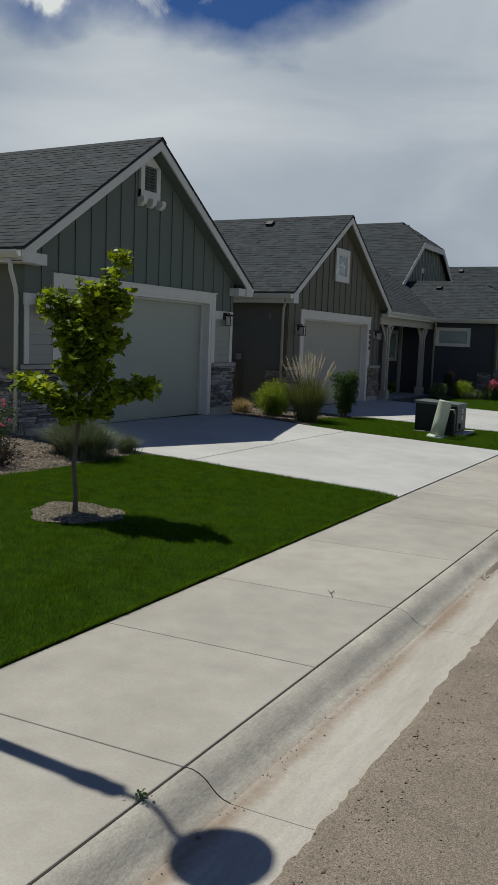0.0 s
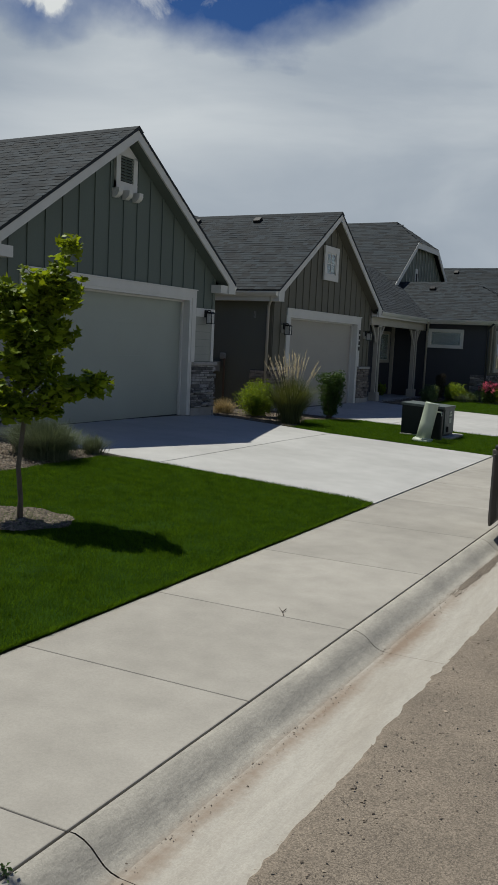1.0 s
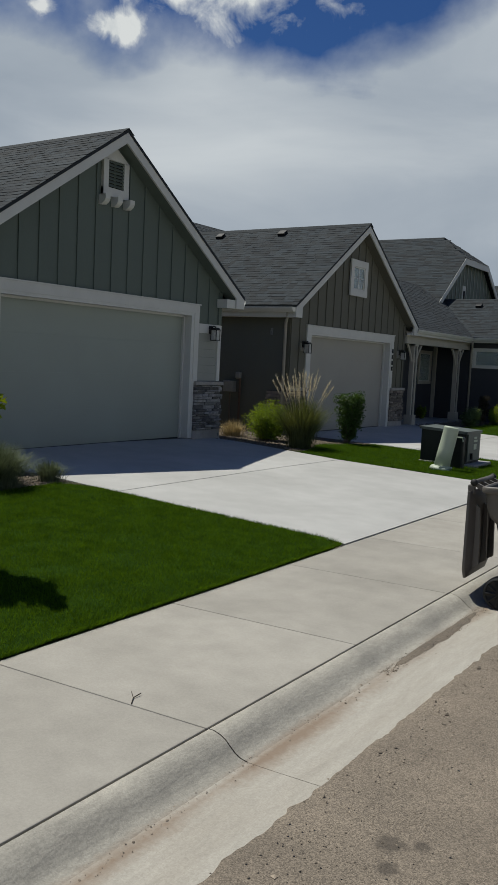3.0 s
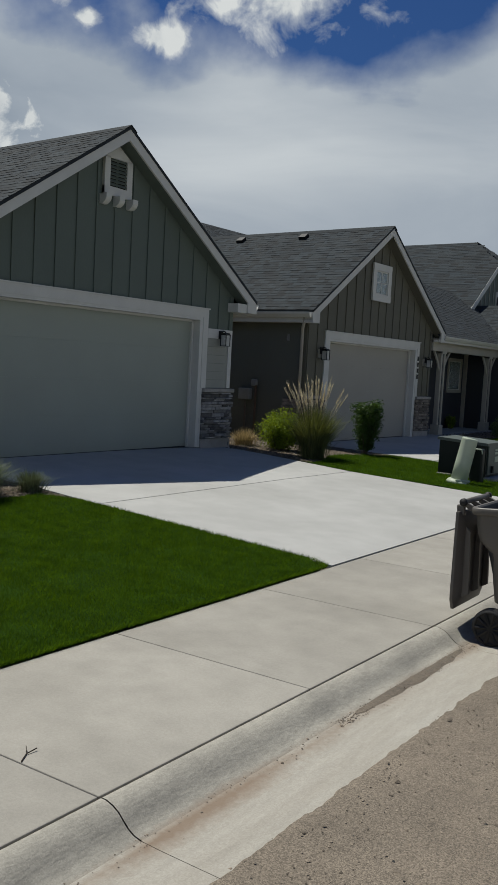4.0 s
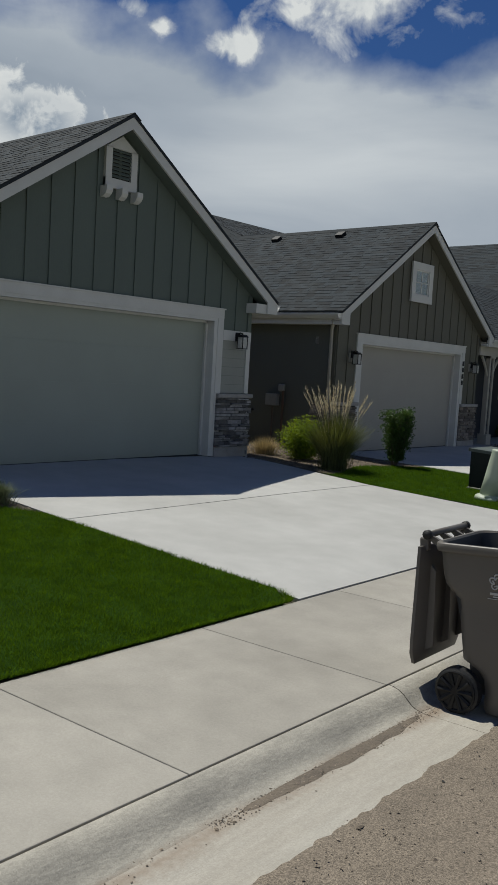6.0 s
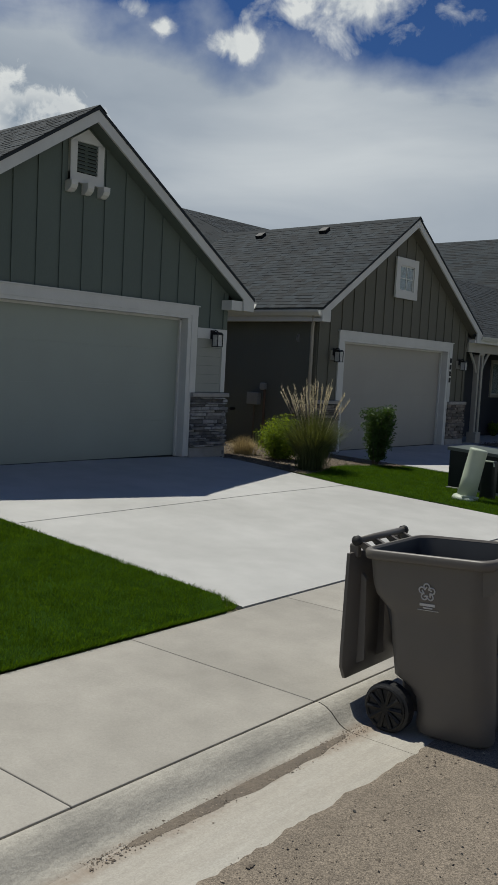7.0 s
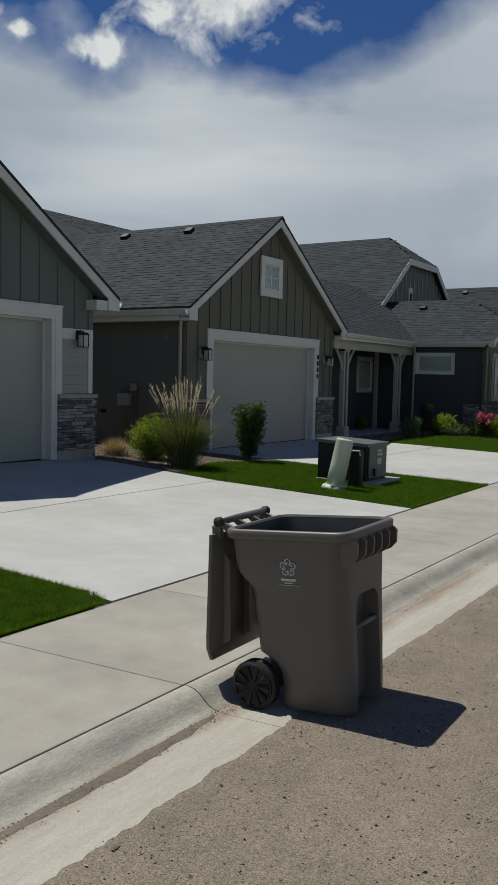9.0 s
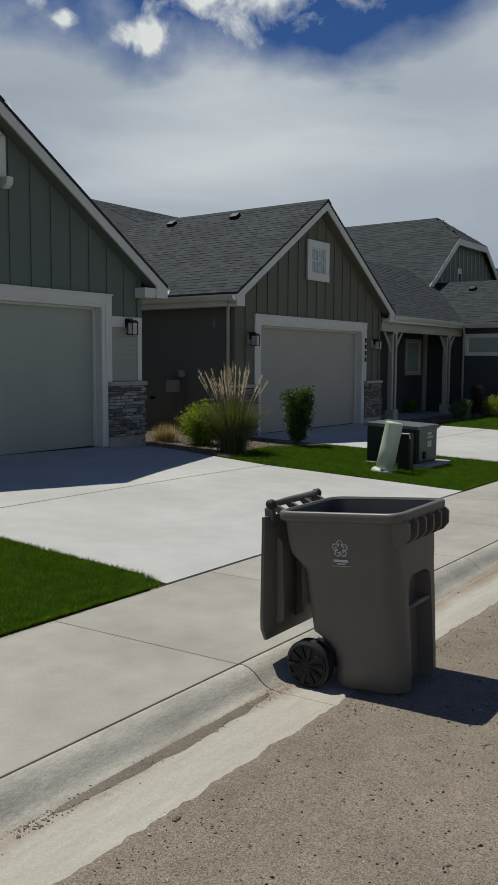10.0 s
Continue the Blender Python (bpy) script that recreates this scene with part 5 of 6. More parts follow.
    raw("crown", v, f, M_LEAF_TREE, tree, "bright yellow-green lobed leaves")
    return tree


tree_at = (-5.83, 6.52, lift(-5.83, 6.52))
young_tree(tree_at, "slim young maple with yellow-green leaves in a gravel ring")
rng = np.random.default_rng(8)
ring = thing("gravel_ring", (-5.83, 6.52, 0.09), "round bed of brown gravel under the young tree", "gravel bed", kind="stuff")
bm = bmesh.new()
bmesh.ops.create_circle(bm, cap_ends=True, radius=0.42, segments=40)
bmesh.ops.translate(bm, verts=bm.verts, vec=Vector((-5.80, 6.50, 0)))
for v in bm.verts:
    v.co.z = lift(v.co.x, v.co.y) + 0.020
part("bed_floor", bm, M_DIRT, ring)
a, r = rng.uniform(0, 2 * np.pi, 4200), 0.45 * np.sqrt(rng.random(4200))
r = r * (1 + 0.10 * np.sin(3 * a) + 0.06 * np.sin(7 * a + 1))
c = np.stack([-5.80 + r * np.cos(a), 6.50 + r * np.sin(a)], 1)
c = np.column_stack([c, [lift(p, q) + 0.022 for p, q in c]])
raw("stones", *pebble_arrays(c, rng.gamma(4, 0.0026, 4200) + 0.005, rng), M_PEBBLE, ring)


def grass_clump(name, at, radius, height, count, mat, label, seed, lean=0.7, droop=0.5, width=0.004, plumes=0):
    rng = np.random.default_rng(seed)
    at = (at[0], at[1], lift(*at))
    ob = thing(name, at, label, "ornamental grass")
    a, r = rng.uniform(0, 2 * np.pi, count), np.abs(rng.normal(0, radius * 0.3, count))
    roots = np.array(at) + np.stack([r * np.cos(a), r * np.sin(a), np.zeros(count)], 1)
    h = height * rng.uniform(0.55, 1.05, count)
    spread = rng.uniform(0.05, 1, count) * lean
    v, f = blade_arrays(roots, h, np.full(count, width) * rng.uniform(0.7, 1.3, count), spread, rng, 4, azimuth=a + rng.normal(0, 0.5, count), droop=droop)
    raw("blades", v, f, mat, ob)
    if plumes:
        sets = []
        for k in range(plumes):
            az, sp = rng.uniform(0, 2 * np.pi), rng.uniform(0.03, 0.44)
            hh = height * rng.uniform(1.08, 1.45)
            tip = Vector(at) + Vector((math.cos(az) * sp * hh, math.sin(az) * sp * hh, hh * (1 - 0.25 * sp)))
            base = Vector(at) + Vector((math.cos(az) * 0.06, math.sin(az) * 0.06, 0))
            mid = base.lerp(tip, 0.55) + Vector((0, 0, 0.12 * hh))
            part("stem", tube([base, mid, tip], [0.003, 0.0025, 0.0015], 4), M_PLUME, ob)
            n = 46
            t = rng.uniform(0.0, 1, n)
            pts = np.array([mid.lerp(tip, 0.35 + 0.65 * q) for q in t])
            sets.append(blade_arrays(pts, rng.uniform(0.04, 0.085, n), np.full(n, 0.008), rng.uniform(0.1, 0.5, n), rng, 1))
        raw("plumes", *joined(sets), M_PLUME, ob, "straw-coloured feathery seed heads")
    return ob


def leafy_shrub(name, at, radius, height, count, mat, label, seed, leaf=0.05, flowers=0, upright=False, category="shrub", petal=0.04):
    """Stems fanning from the ground and leaves in clumps over an uneven dome."""
    rng = np.random.default_rng(seed)
    at = (at[0], at[1], lift(*at))
    ob = thing(name, at, label, category)
    ends = []
    for k in range(26):
        az, r = rng.uniform(0, 2 * np.pi), radius * math.sqrt(rng.uniform(0.02, 1))
        hh = height * (rng.uniform(0.7, 1.0) if upright else (1 - 0.45 * (r / radius) ** 2) * rng.uniform(0.72, 1.02))
        end = Vector(at) + Vector((math.cos(az) * r, math.sin(az) * r, hh))
        mid = Vector(at) + Vector((math.cos(az) * r * 0.7, math.sin(az) * r * 0.7, hh * 0.5))
        part("stem", tube([Vector(at) + Vector((math.cos(az) * 0.04, math.sin(az) * 0.04, -0.01)), mid, end], [0.007, 0.005, 0.002], 5), M_BARK, ob)
        ends += [(end, 0.22), (mid.lerp(end, 0.5), 0.24), (mid, 0.24), (Vector(at).lerp(mid, 0.5), 0.22)]
    per = count // len(ends)
    c = np.concatenate([np.array(p) + np.clip(rng.normal(0, 1, (per, 3)), -1.6, 1.6) * radius * s for p, s in ends])
    c = c[c[:, 2] > at[2] + 0.02]
    raw("foliage", *leaf_arrays(c, leaf * rng.uniform(0.6, 1.3, len(c)), rng, up=0.5), mat, ob)
    if flowers:
        c = np.concatenate([np.array(ends[k % len(ends)][0]) + rng.normal(0, 1, (1, 3)) * radius * 0.2 + (0.04, -0.04, 0.07) for k in range(0, flowers * 4, 4)])
        c = np.repeat(c, 12, 0) + rng.normal(0, petal * 0.35, (len(c) * 12, 3))
        raw("blossoms", *leaf_arrays(c, petal * rng.uniform(0.75, 1.25, len(c)), rng, up=1.0), M_PETAL, ob, "pink blossoms")
    return ob


# bed beside the first lawn
grass_clump("ornamental_grass", (-8.34, 9.34), 0.34, 0.58, 5000, M_FESCUE, "grey-green mounded fescue grass in the gravel", 101, lean=0.95, droop=0.5)
grass_clump("ornamental_grass", (-7.90, 9.18), 0.40, 0.60, 6500, M_FESCUE, "large grey-green mounded fescue grass in the gravel", 102, lean=1.0, droop=0.5)
grass_clump("ornamental_grass", (-7.85, 10.02), 0.25, 0.32, 1200, M_FESCUE, "small grey-green grass tuft at the bed's corner", 103, lean=0.9)
leafy_shrub("rose_bush", (-9.0, 8.35), 0.42, 0.85, 2200, M_LEAF_DARK, "rose bush with bright pink flowers", 104, leaf=0.045, flowers=26)
leafy_shrub("shrub", (-8.2, 7.75), 0.36, 0.42, 1800, M_LEAF_PLUM, "low dark plum-brown shrub in gravel", 105, leaf=0.04)
# bed between the houses
grass_clump("ornamental_grass", (-10.16, 17.42), 0.40, 0.42, 1500, M_GRASS_DRY, "tan dry mounded grass tuft", 106, lean=1.0, droop=0.6)
leafy_shrub("shrub", (-9.36, 17.56), 0.40, 0.80, 9000, M_LEAF_YELLOW, "yellow-green spirea shrub in the gravel bed", 107, leaf=0.045)
grass_clump("feather_reed_grass", (-8.24, 17.04), 0.36, 1.12, 3000, M_REED, "tall feather reed grass with straw plumes", 108, lean=0.70, droop=0.45, width=0.0065, plumes=46)
leafy_shrub("shrub", (-8.2, 19.0), 0.27, 1.06, 8000, M_LEAF_DARK, "narrow upright dark green shrub", 109, leaf=0.055, upright=True)
# planting along the porch and the wing
leafy_shrub("shrub", (-11.0, 30.05), 0.16, 0.46, 1500, M_LEAF_YELLOW, "small yellow-green shrub on the porch", 110, leaf=0.06)
leafy_shrub("shrub", (-8.72, 28.5), 0.30, 0.58, 2800, M_LEAF_GREY, "variegated pale green shrub by the porch post", 111, leaf=0.06)
leafy_shrub("shrub", (-8.75, 29.7), 0.17, 0.92, 2600, M_LEAF_PLUM, "dark conical evergreen shrub by the porch", 112, leaf=0.05, upright=True)
leafy_shrub("shrub", (-8.36, 30.35), 0.38, 0.60, 4200, M_LEAF_YELLOW, "yellow-green spirea shrub below the window", 113, leaf=0.06)
grass_clump("ornamental_grass", (-8.12, 30.1), 0.26, 0.36, 900, M_FESCUE, "grey-green fescue tuft below the window", 114, lean=0.9, width=0.007)
leafy_shrub("shrub", (-7.98, 31.0), 0.26, 0.32, 1600, M_LEAF_GREY, "low pale green shrub below the window", 115, leaf=0.06)
leafy_shrub("rose_bush", (-7.38, 31.0), 0.34, 0.72, 3200, M_LEAF_DARK, "rose bush with pink flowers by the wing", 116, leaf=0.06, flowers=60, petal=0.075)
leafy_shrub("shrub", (-6.9, 31.0), 0.36, 0.58, 3600, M_LEAF_YELLOW, "yellow-green shrub at the wing's corner", 117, leaf=0.06)
leafy_shrub("tall_shrub", (-6.5, 32.3), 0.80, 2.6, 9000, M_LEAF_YELLOW, "tall bright green shrub before the wing window", 118, leaf=0.10, upright=True)


def joint_weed(at, seed):
    rng = np.random.default_rng(seed)
    ob = thing("weed", at, "small weed growing in a concrete joint", "weed")
    n = 26
    c = np.array(at) + rng.normal(0, 1, (n, 3)) * (0.022, 0.022, 0.01) + (0, 0, 0.015)
    raw("leaves", *leaf_arrays(c, rng.uniform(0.014, 0.03, n), rng, up=0.8), M_LEAF_DARK, ob)
    part("stem", tube([at, (at[0] + 0.004, at[1], at[2] + 0.03)], 0.002, 5), M_BARK, ob)


joint_weed((KERB, 2.72, 0.0), 1)
twig = thing("twig", (-2.70, 5.80, 0.0), "small forked dry twig on the pavement", "twig")
part("stick", tube([(-2.68, 5.76, 0.004), (-2.72, 5.82, 0.006), (-2.72, 5.88, 0.012)], 0.003, 5), M_SOIL, twig)
part("stick", tube([(-2.72, 5.82, 0.006), (-2.76, 5.85, 0.02)], 0.002, 5), M_SOIL, twig)


# ---------------------------------------------------------------- wheeled bin
def wheeled_bin(m, label):
    """x forward to the bin's front, z up, base at 0; then placed by m."""
    ob = thing("wheeled_bin", m.translation, label, "bin")
    R = m.to_3x3().to_4x4()

    def put(name, bm, mat, parent=ob, label="", smooth=False):
        bmesh.ops.transform(bm, matrix=m, verts=bm.verts)
        return part(name, bm, mat, parent, label, smooth)

    def rounded(cx, hx, hy, r, z, seg=6):
        pts = []
        for qx, qy, a0 in ((1, 1, 0), (-1, 1, 90), (-1, -1, 180), (1, -1, 270)):
            for s in range(seg + 1):
                a = radians(a0 + 90 * s / seg)
                pts.append(Vector((cx + qx * (hx - r) + r * math.cos(a), qy * (hy - r) + r * math.sin(a), z)))
        return pts

    def loft(rings, cap0=True, cap1=False):
        bm = bmesh.new()
        vs = [[bm.verts.new(p) for p in ring] for ring in rings]
        n = len(vs[0])
        for a, b in zip(vs, vs[1:]):
            for k in range(n):
                bm.faces.new((a[k - 1], a[k], b[k], b[k - 1]))
        if cap0:
            bm.faces.new(vs[0])
        if cap1:
            bm.faces.new(vs[-1])
        return bm

    H = 1.0

    def crisp(bm, degrees=32):
        """Smooth shading that still breaks at the sharp edges."""
        bmesh.ops.recalc_face_normals(bm, faces=bm.faces)
        for e in bm.edges:
            if len(e.link_faces) == 2 and e.calc_face_angle() > radians(degrees):
                e.smooth = False
        return bm

    def ring(rear, front, hy, z, r=0.08, notch=None):
        pts = rounded((rear + front) / 2, (front - rear) / 2, hy, r, z)
        if notch:
            w, deep = notch
            pts += [Vector((front, -w, z)), Vector((front - deep, -w + 0.02 * (deep > 0), z)), Vector((front - deep, w - 0.02 * (deep > 0), z)), Vector((front, w, z))]
        return pts

    # outer shell: hollowed round the wheels, a tall arched recess in the front, a shoulder below the rim
    deep = 0.085
    rings = [ring(-0.085, 0.290, 0.225, 0.0, 0.085, (0.135, deep)), ring(-0.110, 0.312, 0.250, 0.012, 0.092, (0.145, deep)), ring(-0.118, 0.320, 0.262, 0.04, 0.094, (0.150, deep)),
             ring(-0.106, 0.324, 0.266, 0.136, 0.095, (0.152, deep)), ring(-0.112, 0.325, 0.268, 0.20, 0.095, (0.152, deep)), ring(-0.148, 0.326, 0.270, 0.255, 0.095, (0.152, deep)),
             ring(-0.205, 0.327, 0.271, 0.288, 0.095, (0.152, deep)), ring(-0.240, 0.328, 0.273, 0.308, 0.095, (0.152, deep)), ring(-0.248, 0.329, 0.280, 0.45, 0.095, (0.152, deep)),
             ring(-0.252, 0.330, 0.285, 0.56, 0.094, (0.152, deep)), ring(-0.255, 0.330, 0.287, 0.60, 0.094, (0.140, deep)), ring(-0.256, 0.330, 0.288, 0.622, 0.094, (0.115, deep * 0.8)),
             ring(-0.257, 0.330, 0.289, 0.634, 0.094, (0.080, 0.0)), ring(-0.260, 0.330, 0.291, 0.668, 0.092, (0.08, 0.0)), ring(-0.296, 0.330, 0.300, 0.708, 0.09, (0.08, 0.0)),
             ring(-0.332, 0.330, 0.304, 0.748, 0.088, (0.08, 0.0)), ring(-0.346, 0.330, 0.307, 0.80, 0.085, (0.08, 0.0)), ring(-0.355, 0.328, 0.313, H - 0.05, 0.08, (0.08, 0.0))]
    inner = [ring(-0.338, 0.352, 0.316, H - 0.012), ring(-0.31, 0.30, 0.29, H - 0.14), ring(-0.25, 0.20, 0.265, 0.5), ring(-0.06, 0.19, 0.2, 0.06)]
    put("body", crisp(loft(rings)), M_BIN, label="brown-grey moulded plastic tub", smooth=True)
    put("inside", loft(inner, cap0=False, cap1=True), M_BIN_IN, smooth=True)
    lip = [ring(-0.355, 0.322, 0.311, H - 0.058), ring(-0.372, 0.380, 0.334, H - 0.054), ring(-0.376, 0.388, 0.340, H - 0.044), ring(-0.376, 0.390, 0.340, H - 0.010),
           ring(-0.370, 0.384, 0.335, H - 0.002), ring(-0.346, 0.360, 0.321, H), ring(-0.338, 0.352, 0.315, H - 0.013)]
    put("rim", crisp(loft(lip, cap0=False), 50), M_BIN, smooth=True)
    # ribbed apron under the front rim, deepest at its outer ribs
    for k in range(6):
        y = -0.270 + k * 0.108
        put("rib", prism([(0.31, 0.955), (0.392, 0.955), (0.412, 0.935), (0.406, 0.865), (0.372, 0.830), (0.31, 0.805)], "y", y - 0.009, y + 0.009), M_BIN)
    put("apron", prism([(0.31, 0.945), (0.376, 0.945), (0.372, 0.875), (0.31, 0.825)], "y", -0.278, 0.278), M_BIN)
    # lifting bar across the recess
    put("lift_bar", tube([(0.308, -0.140, 0.46), (0.308, 0.140, 0.46)], 0.016, 10), M_BIN, smooth=True)
    put("axle_housing", box(-0.225, -0.080, -0.16, 0.16, 0.085, 0.27, bevel=0.02), M_BIN)
    # handle bar, brackets and hinge
    put("handle_bar", tube([(-0.445, -0.262, H + 0.026), (-0.445, 0.262, H + 0.026)], 0.021, 12), M_BIN, smooth=True)
    for y in (-0.262, 0.262):
        put("bar_end", tube([(-0.445, y - 0.012, H + 0.026), (-0.445, y + 0.012, H + 0.026)], 0.029, 12), M_RUBBER, smooth=True)
    for y in (-0.23, -0.08, 0.08, 0.23):
        own = prism([(-0.455, H + 0.034), (-0.36, H - 0.012), (-0.36, H - 0.06), (-0.42, H - 0.025), (-0.465, H + 0.012)], "y", y - 0.013, y + 0.013)
        put("handle_bracket", own, M_BIN)
    # lid folded right back, hanging behind
    own = bmesh.new()
    grid = []
    for i in range(11):
        f = i / 10
        row = []
        for j in range(13):
            g = j / 12 * 2 - 1
            edge = max(abs(g) ** 6, abs(2 * f - 1) ** 8)
            bow = 0.055 * (1 - edge)
            w = (0.300 + 0.02 * f) * (1 - 0.14 * max(0.0, (f - 0.8) / 0.2) ** 3)
            row.append((-0.478 - 0.055 * f - 0.01 + bow * 0.0, g * w, H - 0.045 - 0.725 * f, bow))
        grid.append(row)
    outer = [[own.verts.new((x - b * 0.25, y, z)) for x, y, z, b in row] for row in grid]
    inner_v = [[own.verts.new((x + 0.02 + b * 0.75, y, z)) for x, y, z, b in row] for row in grid]
    for i in range(10):
        for j in range(12):
            own.faces.new((outer[i][j], outer[i][j + 1], outer[i + 1][j + 1], outer[i + 1][j]))
            own.faces.new((inner_v[i][j], inner_v[i + 1][j], inner_v[i + 1][j + 1], inner_v[i][j + 1]))
    loop = [(0, j) for j in range(13)] + [(i, 12) for i in range(1, 11)] + [(10, j) for j in range(11, -1, -1)] + [(i, 0) for i in range(9, 0, -1)]
    for k in range(len(loop)):
        (a, b), (c, d) = loop[k - 1], loop[k]
        own.faces.new((outer[a][b], outer[c][d], inner_v[c][d], inner_v[a][b]))
    put("lid", crisp(own, 40), M_BIN, label="open lid hanging down behind", smooth=True)
    for y in (-0.21, 0.0, 0.21):
        put("lid_rib", prism([(-0.458, 0.86), (-0.410, 0.80), (-0.430, 0.34), (-0.508, 0.30)], "y", y - 0.012, y + 0.012), M_BIN)
    for y in (-0.23, 0.23):
        put("hinge", box(-0.505, -0.445, y - 0.022, y + 0.022, H - 0.075, H + 0.006, bevel=0.012), M_BIN)
    # wheels and axle
    for s in (-1, 1):
        yc = s * 0.288
        tyre = tube([(-0.228, yc - 0.04, 0.136), (-0.228, yc - 0.03, 0.136), (-0.228, yc + 0.03, 0.136), (-0.228, yc + 0.04, 0.136)], [0.119, 0.136, 0.136, 0.119], 32)
        bmesh.ops.transform(tyre, matrix=m, verts=tyre.verts)
        wheel = part("wheel", tyre, M_RUBBER, ob, "black plastic wheel with spokes", smooth=False)
        put("hub", tube([(-0.228, yc - 0.052, 0.136), (-0.228, yc + 0.052, 0.136)], 0.028, 14), M_BLACK_METAL, wheel)
        yy = yc + s * 0.043
        for k in range(10):
            a = 2 * math.pi * k / 10
            d = Vector((math.cos(a), 0, math.sin(a)))
            put("spoke", tube([Vector((-0.228, yy, 0.136)) + d * 0.02, Vector((-0.228, yy, 0.136)) + d * 0.108], [0.011, 0.016], 6), M_BLACK_METAL, wheel)
        put("rim", tube([Vector((-0.228 + 0.114 * math.cos(a), yy, 0.136 + 0.114 * math.sin(a))) for a in (2 * math.pi * k / 28 for k in range(29))], 0.009, 6), M_BLACK_METAL, wheel)
    put("axle", tube([(-0.228, -0.27, 0.136), (-0.228, 0.27, 0.136)], 0.012, 8), M_GREY_METAL)
    # printed mark on the side: a ring of five loops over bars
    yy = -0.3065
    mark = None
    for k in range(5):
        a = radians(90 + 72 * k)
        c = Vector((0.015 + 0.030 * math.cos(a), yy, 0.80 + 0.030 * math.sin(a)))
        pts = [c + Vector((0.0165 * math.cos(a + b), 0, 0.0165 * math.sin(a + b))) for b in (radians(q) for q in range(-150, 151, 30))]
        mark = tube(pts, 0.0042, 4, bm=mark)
        tube([c + Vector((0.0165 * math.cos(a - 2.6), 0, 0.0165 * math.sin(a - 2.6))), c + Vector((0.036 * math.cos(a - 2.2), 0, 0.036 * math.sin(a - 2.2)))], 0.0042, 4, bm=mark)
    box(-0.030, 0.058, yy - 0.003, yy + 0.004, 0.725, 0.739, bm=mark)
    box(-0.012, 0.042, yy - 0.003, yy + 0.004, 0.712, 0.719, bm=mark)
    box(-0.045, 0.075, yy - 0.002, yy + 0.004, 0.701, 0.704, bm=mark)
    for v in mark.verts:
        v.co.y -= (v.co.z - 0.76) * 0.075
    put("printed_mark", mark, M_PRINT, label="pale looped mark over printed bars")
    return ob


wheeled_bin(pose(-1.60, 9.56, -0.080, 0, -4.6, 1.5), "brown-grey wheeled rubbish bin with open lid, standing at the kerb")

# ---------------------------------------------------------------- service boxes on the strip
za = lift(-5.6, 18.2)
cab = thing("transformer_cabinet", (-5.62, 18.22, za), "dark green steel transformer cabinet on a concrete pad", "transformer")
part("pad", box(-6.02, -4.93, 17.72, 18.72, za - 0.05, za + 0.045, bevel=0.012), M_CAP, cab, "concrete pad")
part("body", box(-6.00, -5.12, 17.74, 18.52, za + 0.045, za + 0.64, bevel=0.012), M_CABINET, cab)
# lid and road-side door take the lighter, sunlit-toned colour
part("lid", prism([(-6.03, za + 0.64), (-5.09, za + 0.60), (-5.09, za + 0.65), (-6.03, za + 0.69)], "y", 17.71, 18.55), M_CABINET_SUN, cab)
part("front_door", box(-5.12, -5.095, 17.80, 18.48, za + 0.09, za + 0.60, bevel=0.006), M_CABINET_SUN, cab)
for z0, z1, y0, y1 in ((0.50, 0.54, 18.1, 18.26), (0.44, 0.48, 18.1, 18.3), (0.30, 0.40, 18.1, 18.26)):
    part("label_bar", box(-5.095, -5.089, y0, y1, za + z0, za + z1), M_TUBE, cab)
part("latch", box(-5.095, -5.06, 17.95, 18.02, za + 0.12, za + 0.24, bevel=0.006), M_BLACK_METAL, cab)
zt = lift(-5.2, 16.95)
ped = thing("cable_pedestal", (-5.25, 16.92, zt), "leaning pale green plastic cable pedestal in the grass", "utility pedestal")
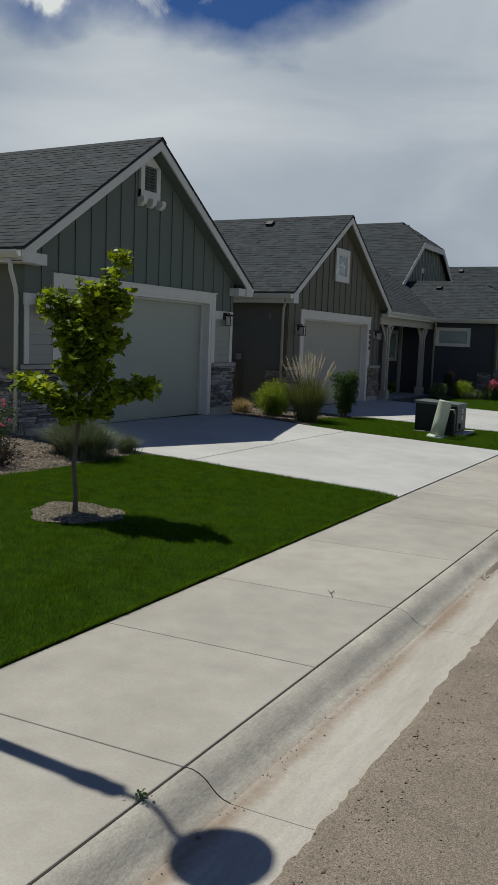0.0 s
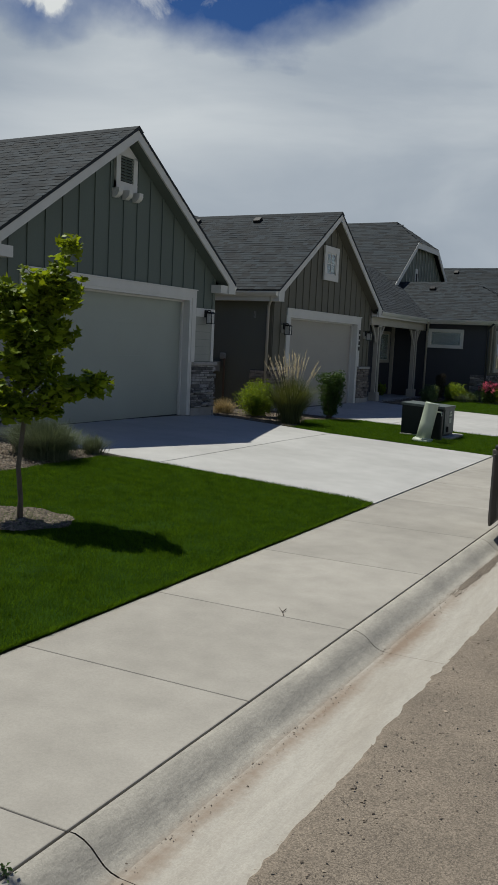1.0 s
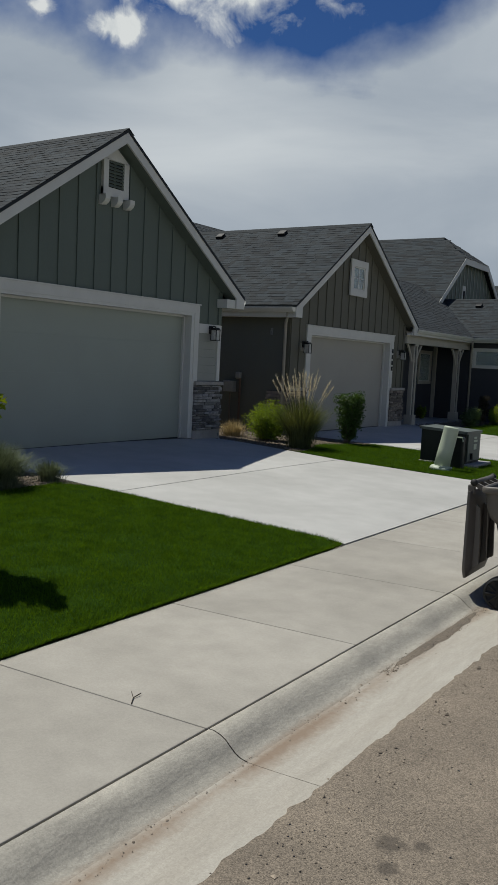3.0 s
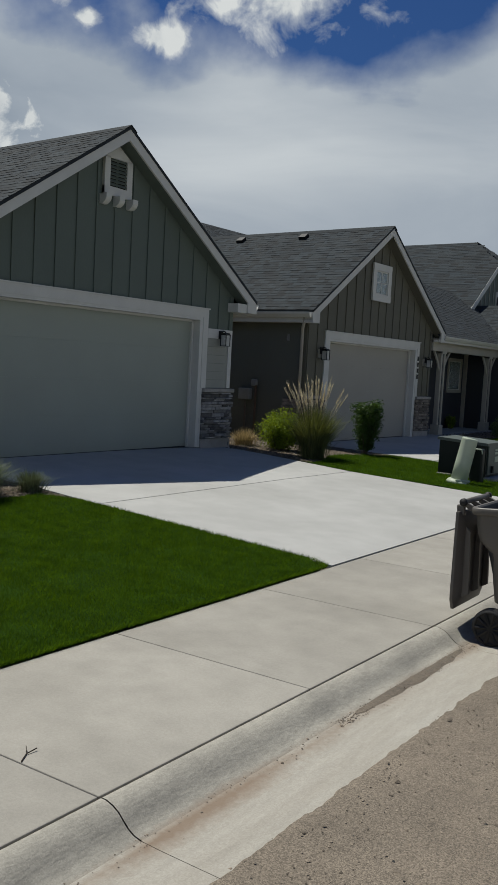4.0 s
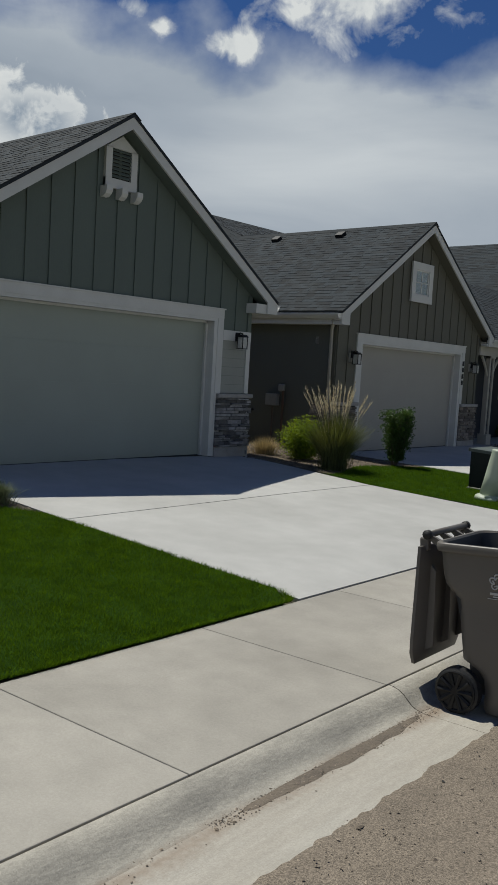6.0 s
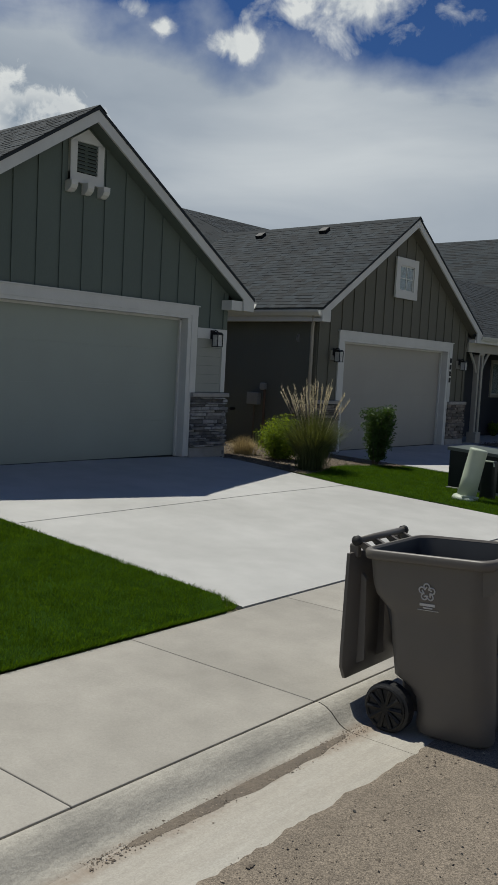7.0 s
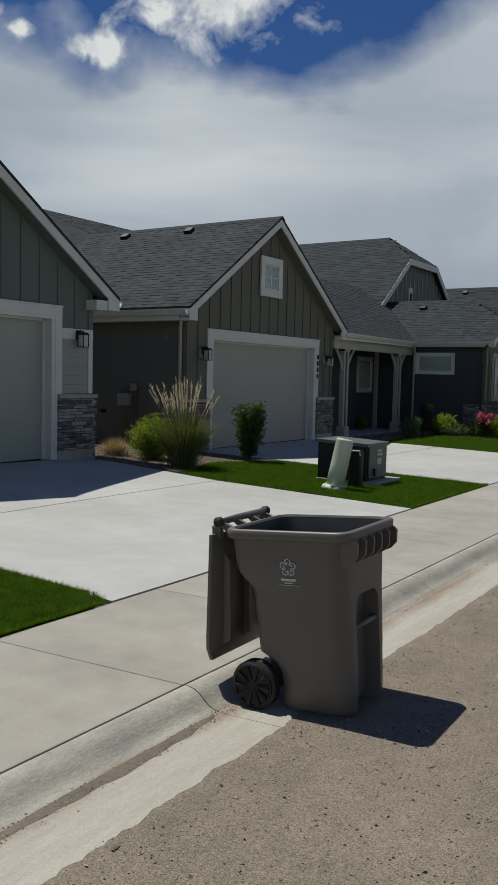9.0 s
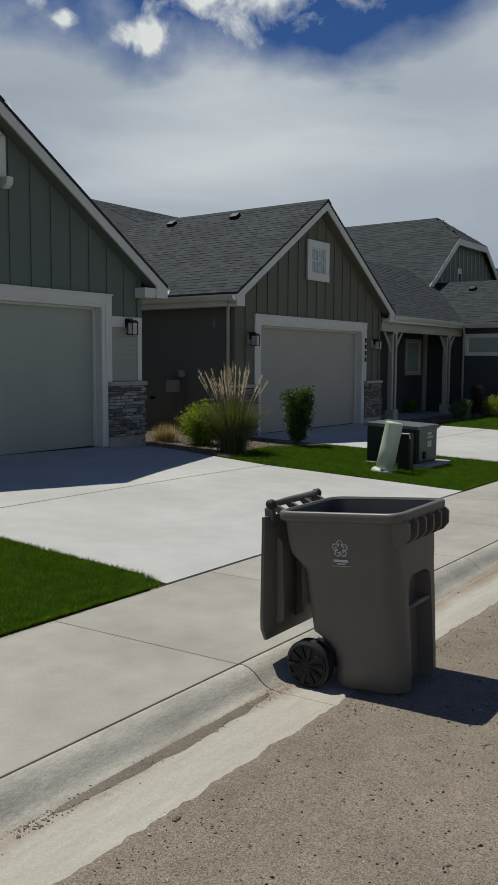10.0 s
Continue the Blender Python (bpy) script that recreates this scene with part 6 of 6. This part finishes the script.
lean_way = Vector((0.875, 0.484, 0)) * 0.185 + Vector((0, 0, 0.97))
b0 = Vector((-5.27, 16.92, zt - 0.02))
part("cover", tube([b0, b0 + lean_way * 0.40, b0 + lean_way * 0.78, b0 + lean_way * 0.80, b0 + lean_way * 0.815], [0.142, 0.136, 0.132, 0.136, 0.118], 24), M_TUBE, ped, smooth=True)
part("skirt", tube([b0, b0 + lean_way * 0.06, b0 + lean_way * 0.09], [0.21, 0.19, 0.145], 18), M_TUBE, ped, "flared chipped skirt", smooth=True)
part("strap", tube([b0 + Vector((-0.17, 0.0, 0.05)), b0 + Vector((0.05, -0.17, 0.09)), b0 + Vector((0.2, 0.02, 0.07))], 0.02, 6), M_TUBE, ped)
ped = thing("cable_pedestal", (-5.15, 17.35, zt), "dark green cable pedestal behind the pale one", "utility pedestal")
part("cover", box(-5.24, -5.02, 17.30, 17.45, zt - 0.02, zt + 0.58, bevel=0.03), M_CABINET, ped)
part("cap", tube([(-5.20, 17.30, zt + 0.50), (-5.18, 17.30, zt + 0.575), (-5.04, 17.30, zt + 0.575), (-5.02, 17.30, zt + 0.50)], 0.014, 8), M_TUBE, ped)

# ---------------------------------------------------------------- street lamp beside the pavement, outside the view
LX, LY, LH = -4.27, 2.80, 4.05
lamp = thing("street_lamp", (LX, LY, 0.0), "slim black street lamp with round shade", "street lamp")
part("pole", tube([(LX, LY, h) for h in (-0.05, LH - 0.46, LH - 0.43, LH - 0.22, LH - 0.20, LH - 0.03, LH)], [0.048, 0.046, 0.058, 0.058, 0.048, 0.056, 0.03], 16), M_BLACK_METAL, lamp, smooth=True)
part("arm", tube([(LX, LY, LH), (LX + 0.07, LY, LH + 0.12), (LX + 0.17, LY - 0.01, LH + 0.19), (LX + 0.30, LY - 0.02, LH + 0.18)], 0.018, 8), M_BLACK_METAL, lamp)
part("shade", tube([(LX + 0.46, LY - 0.03, h) for h in (LH + 0.04, LH + 0.06, LH + 0.13, LH + 0.18)], [0.205, 0.21, 0.17, 0.05], 32), M_BLACK_METAL, lamp)
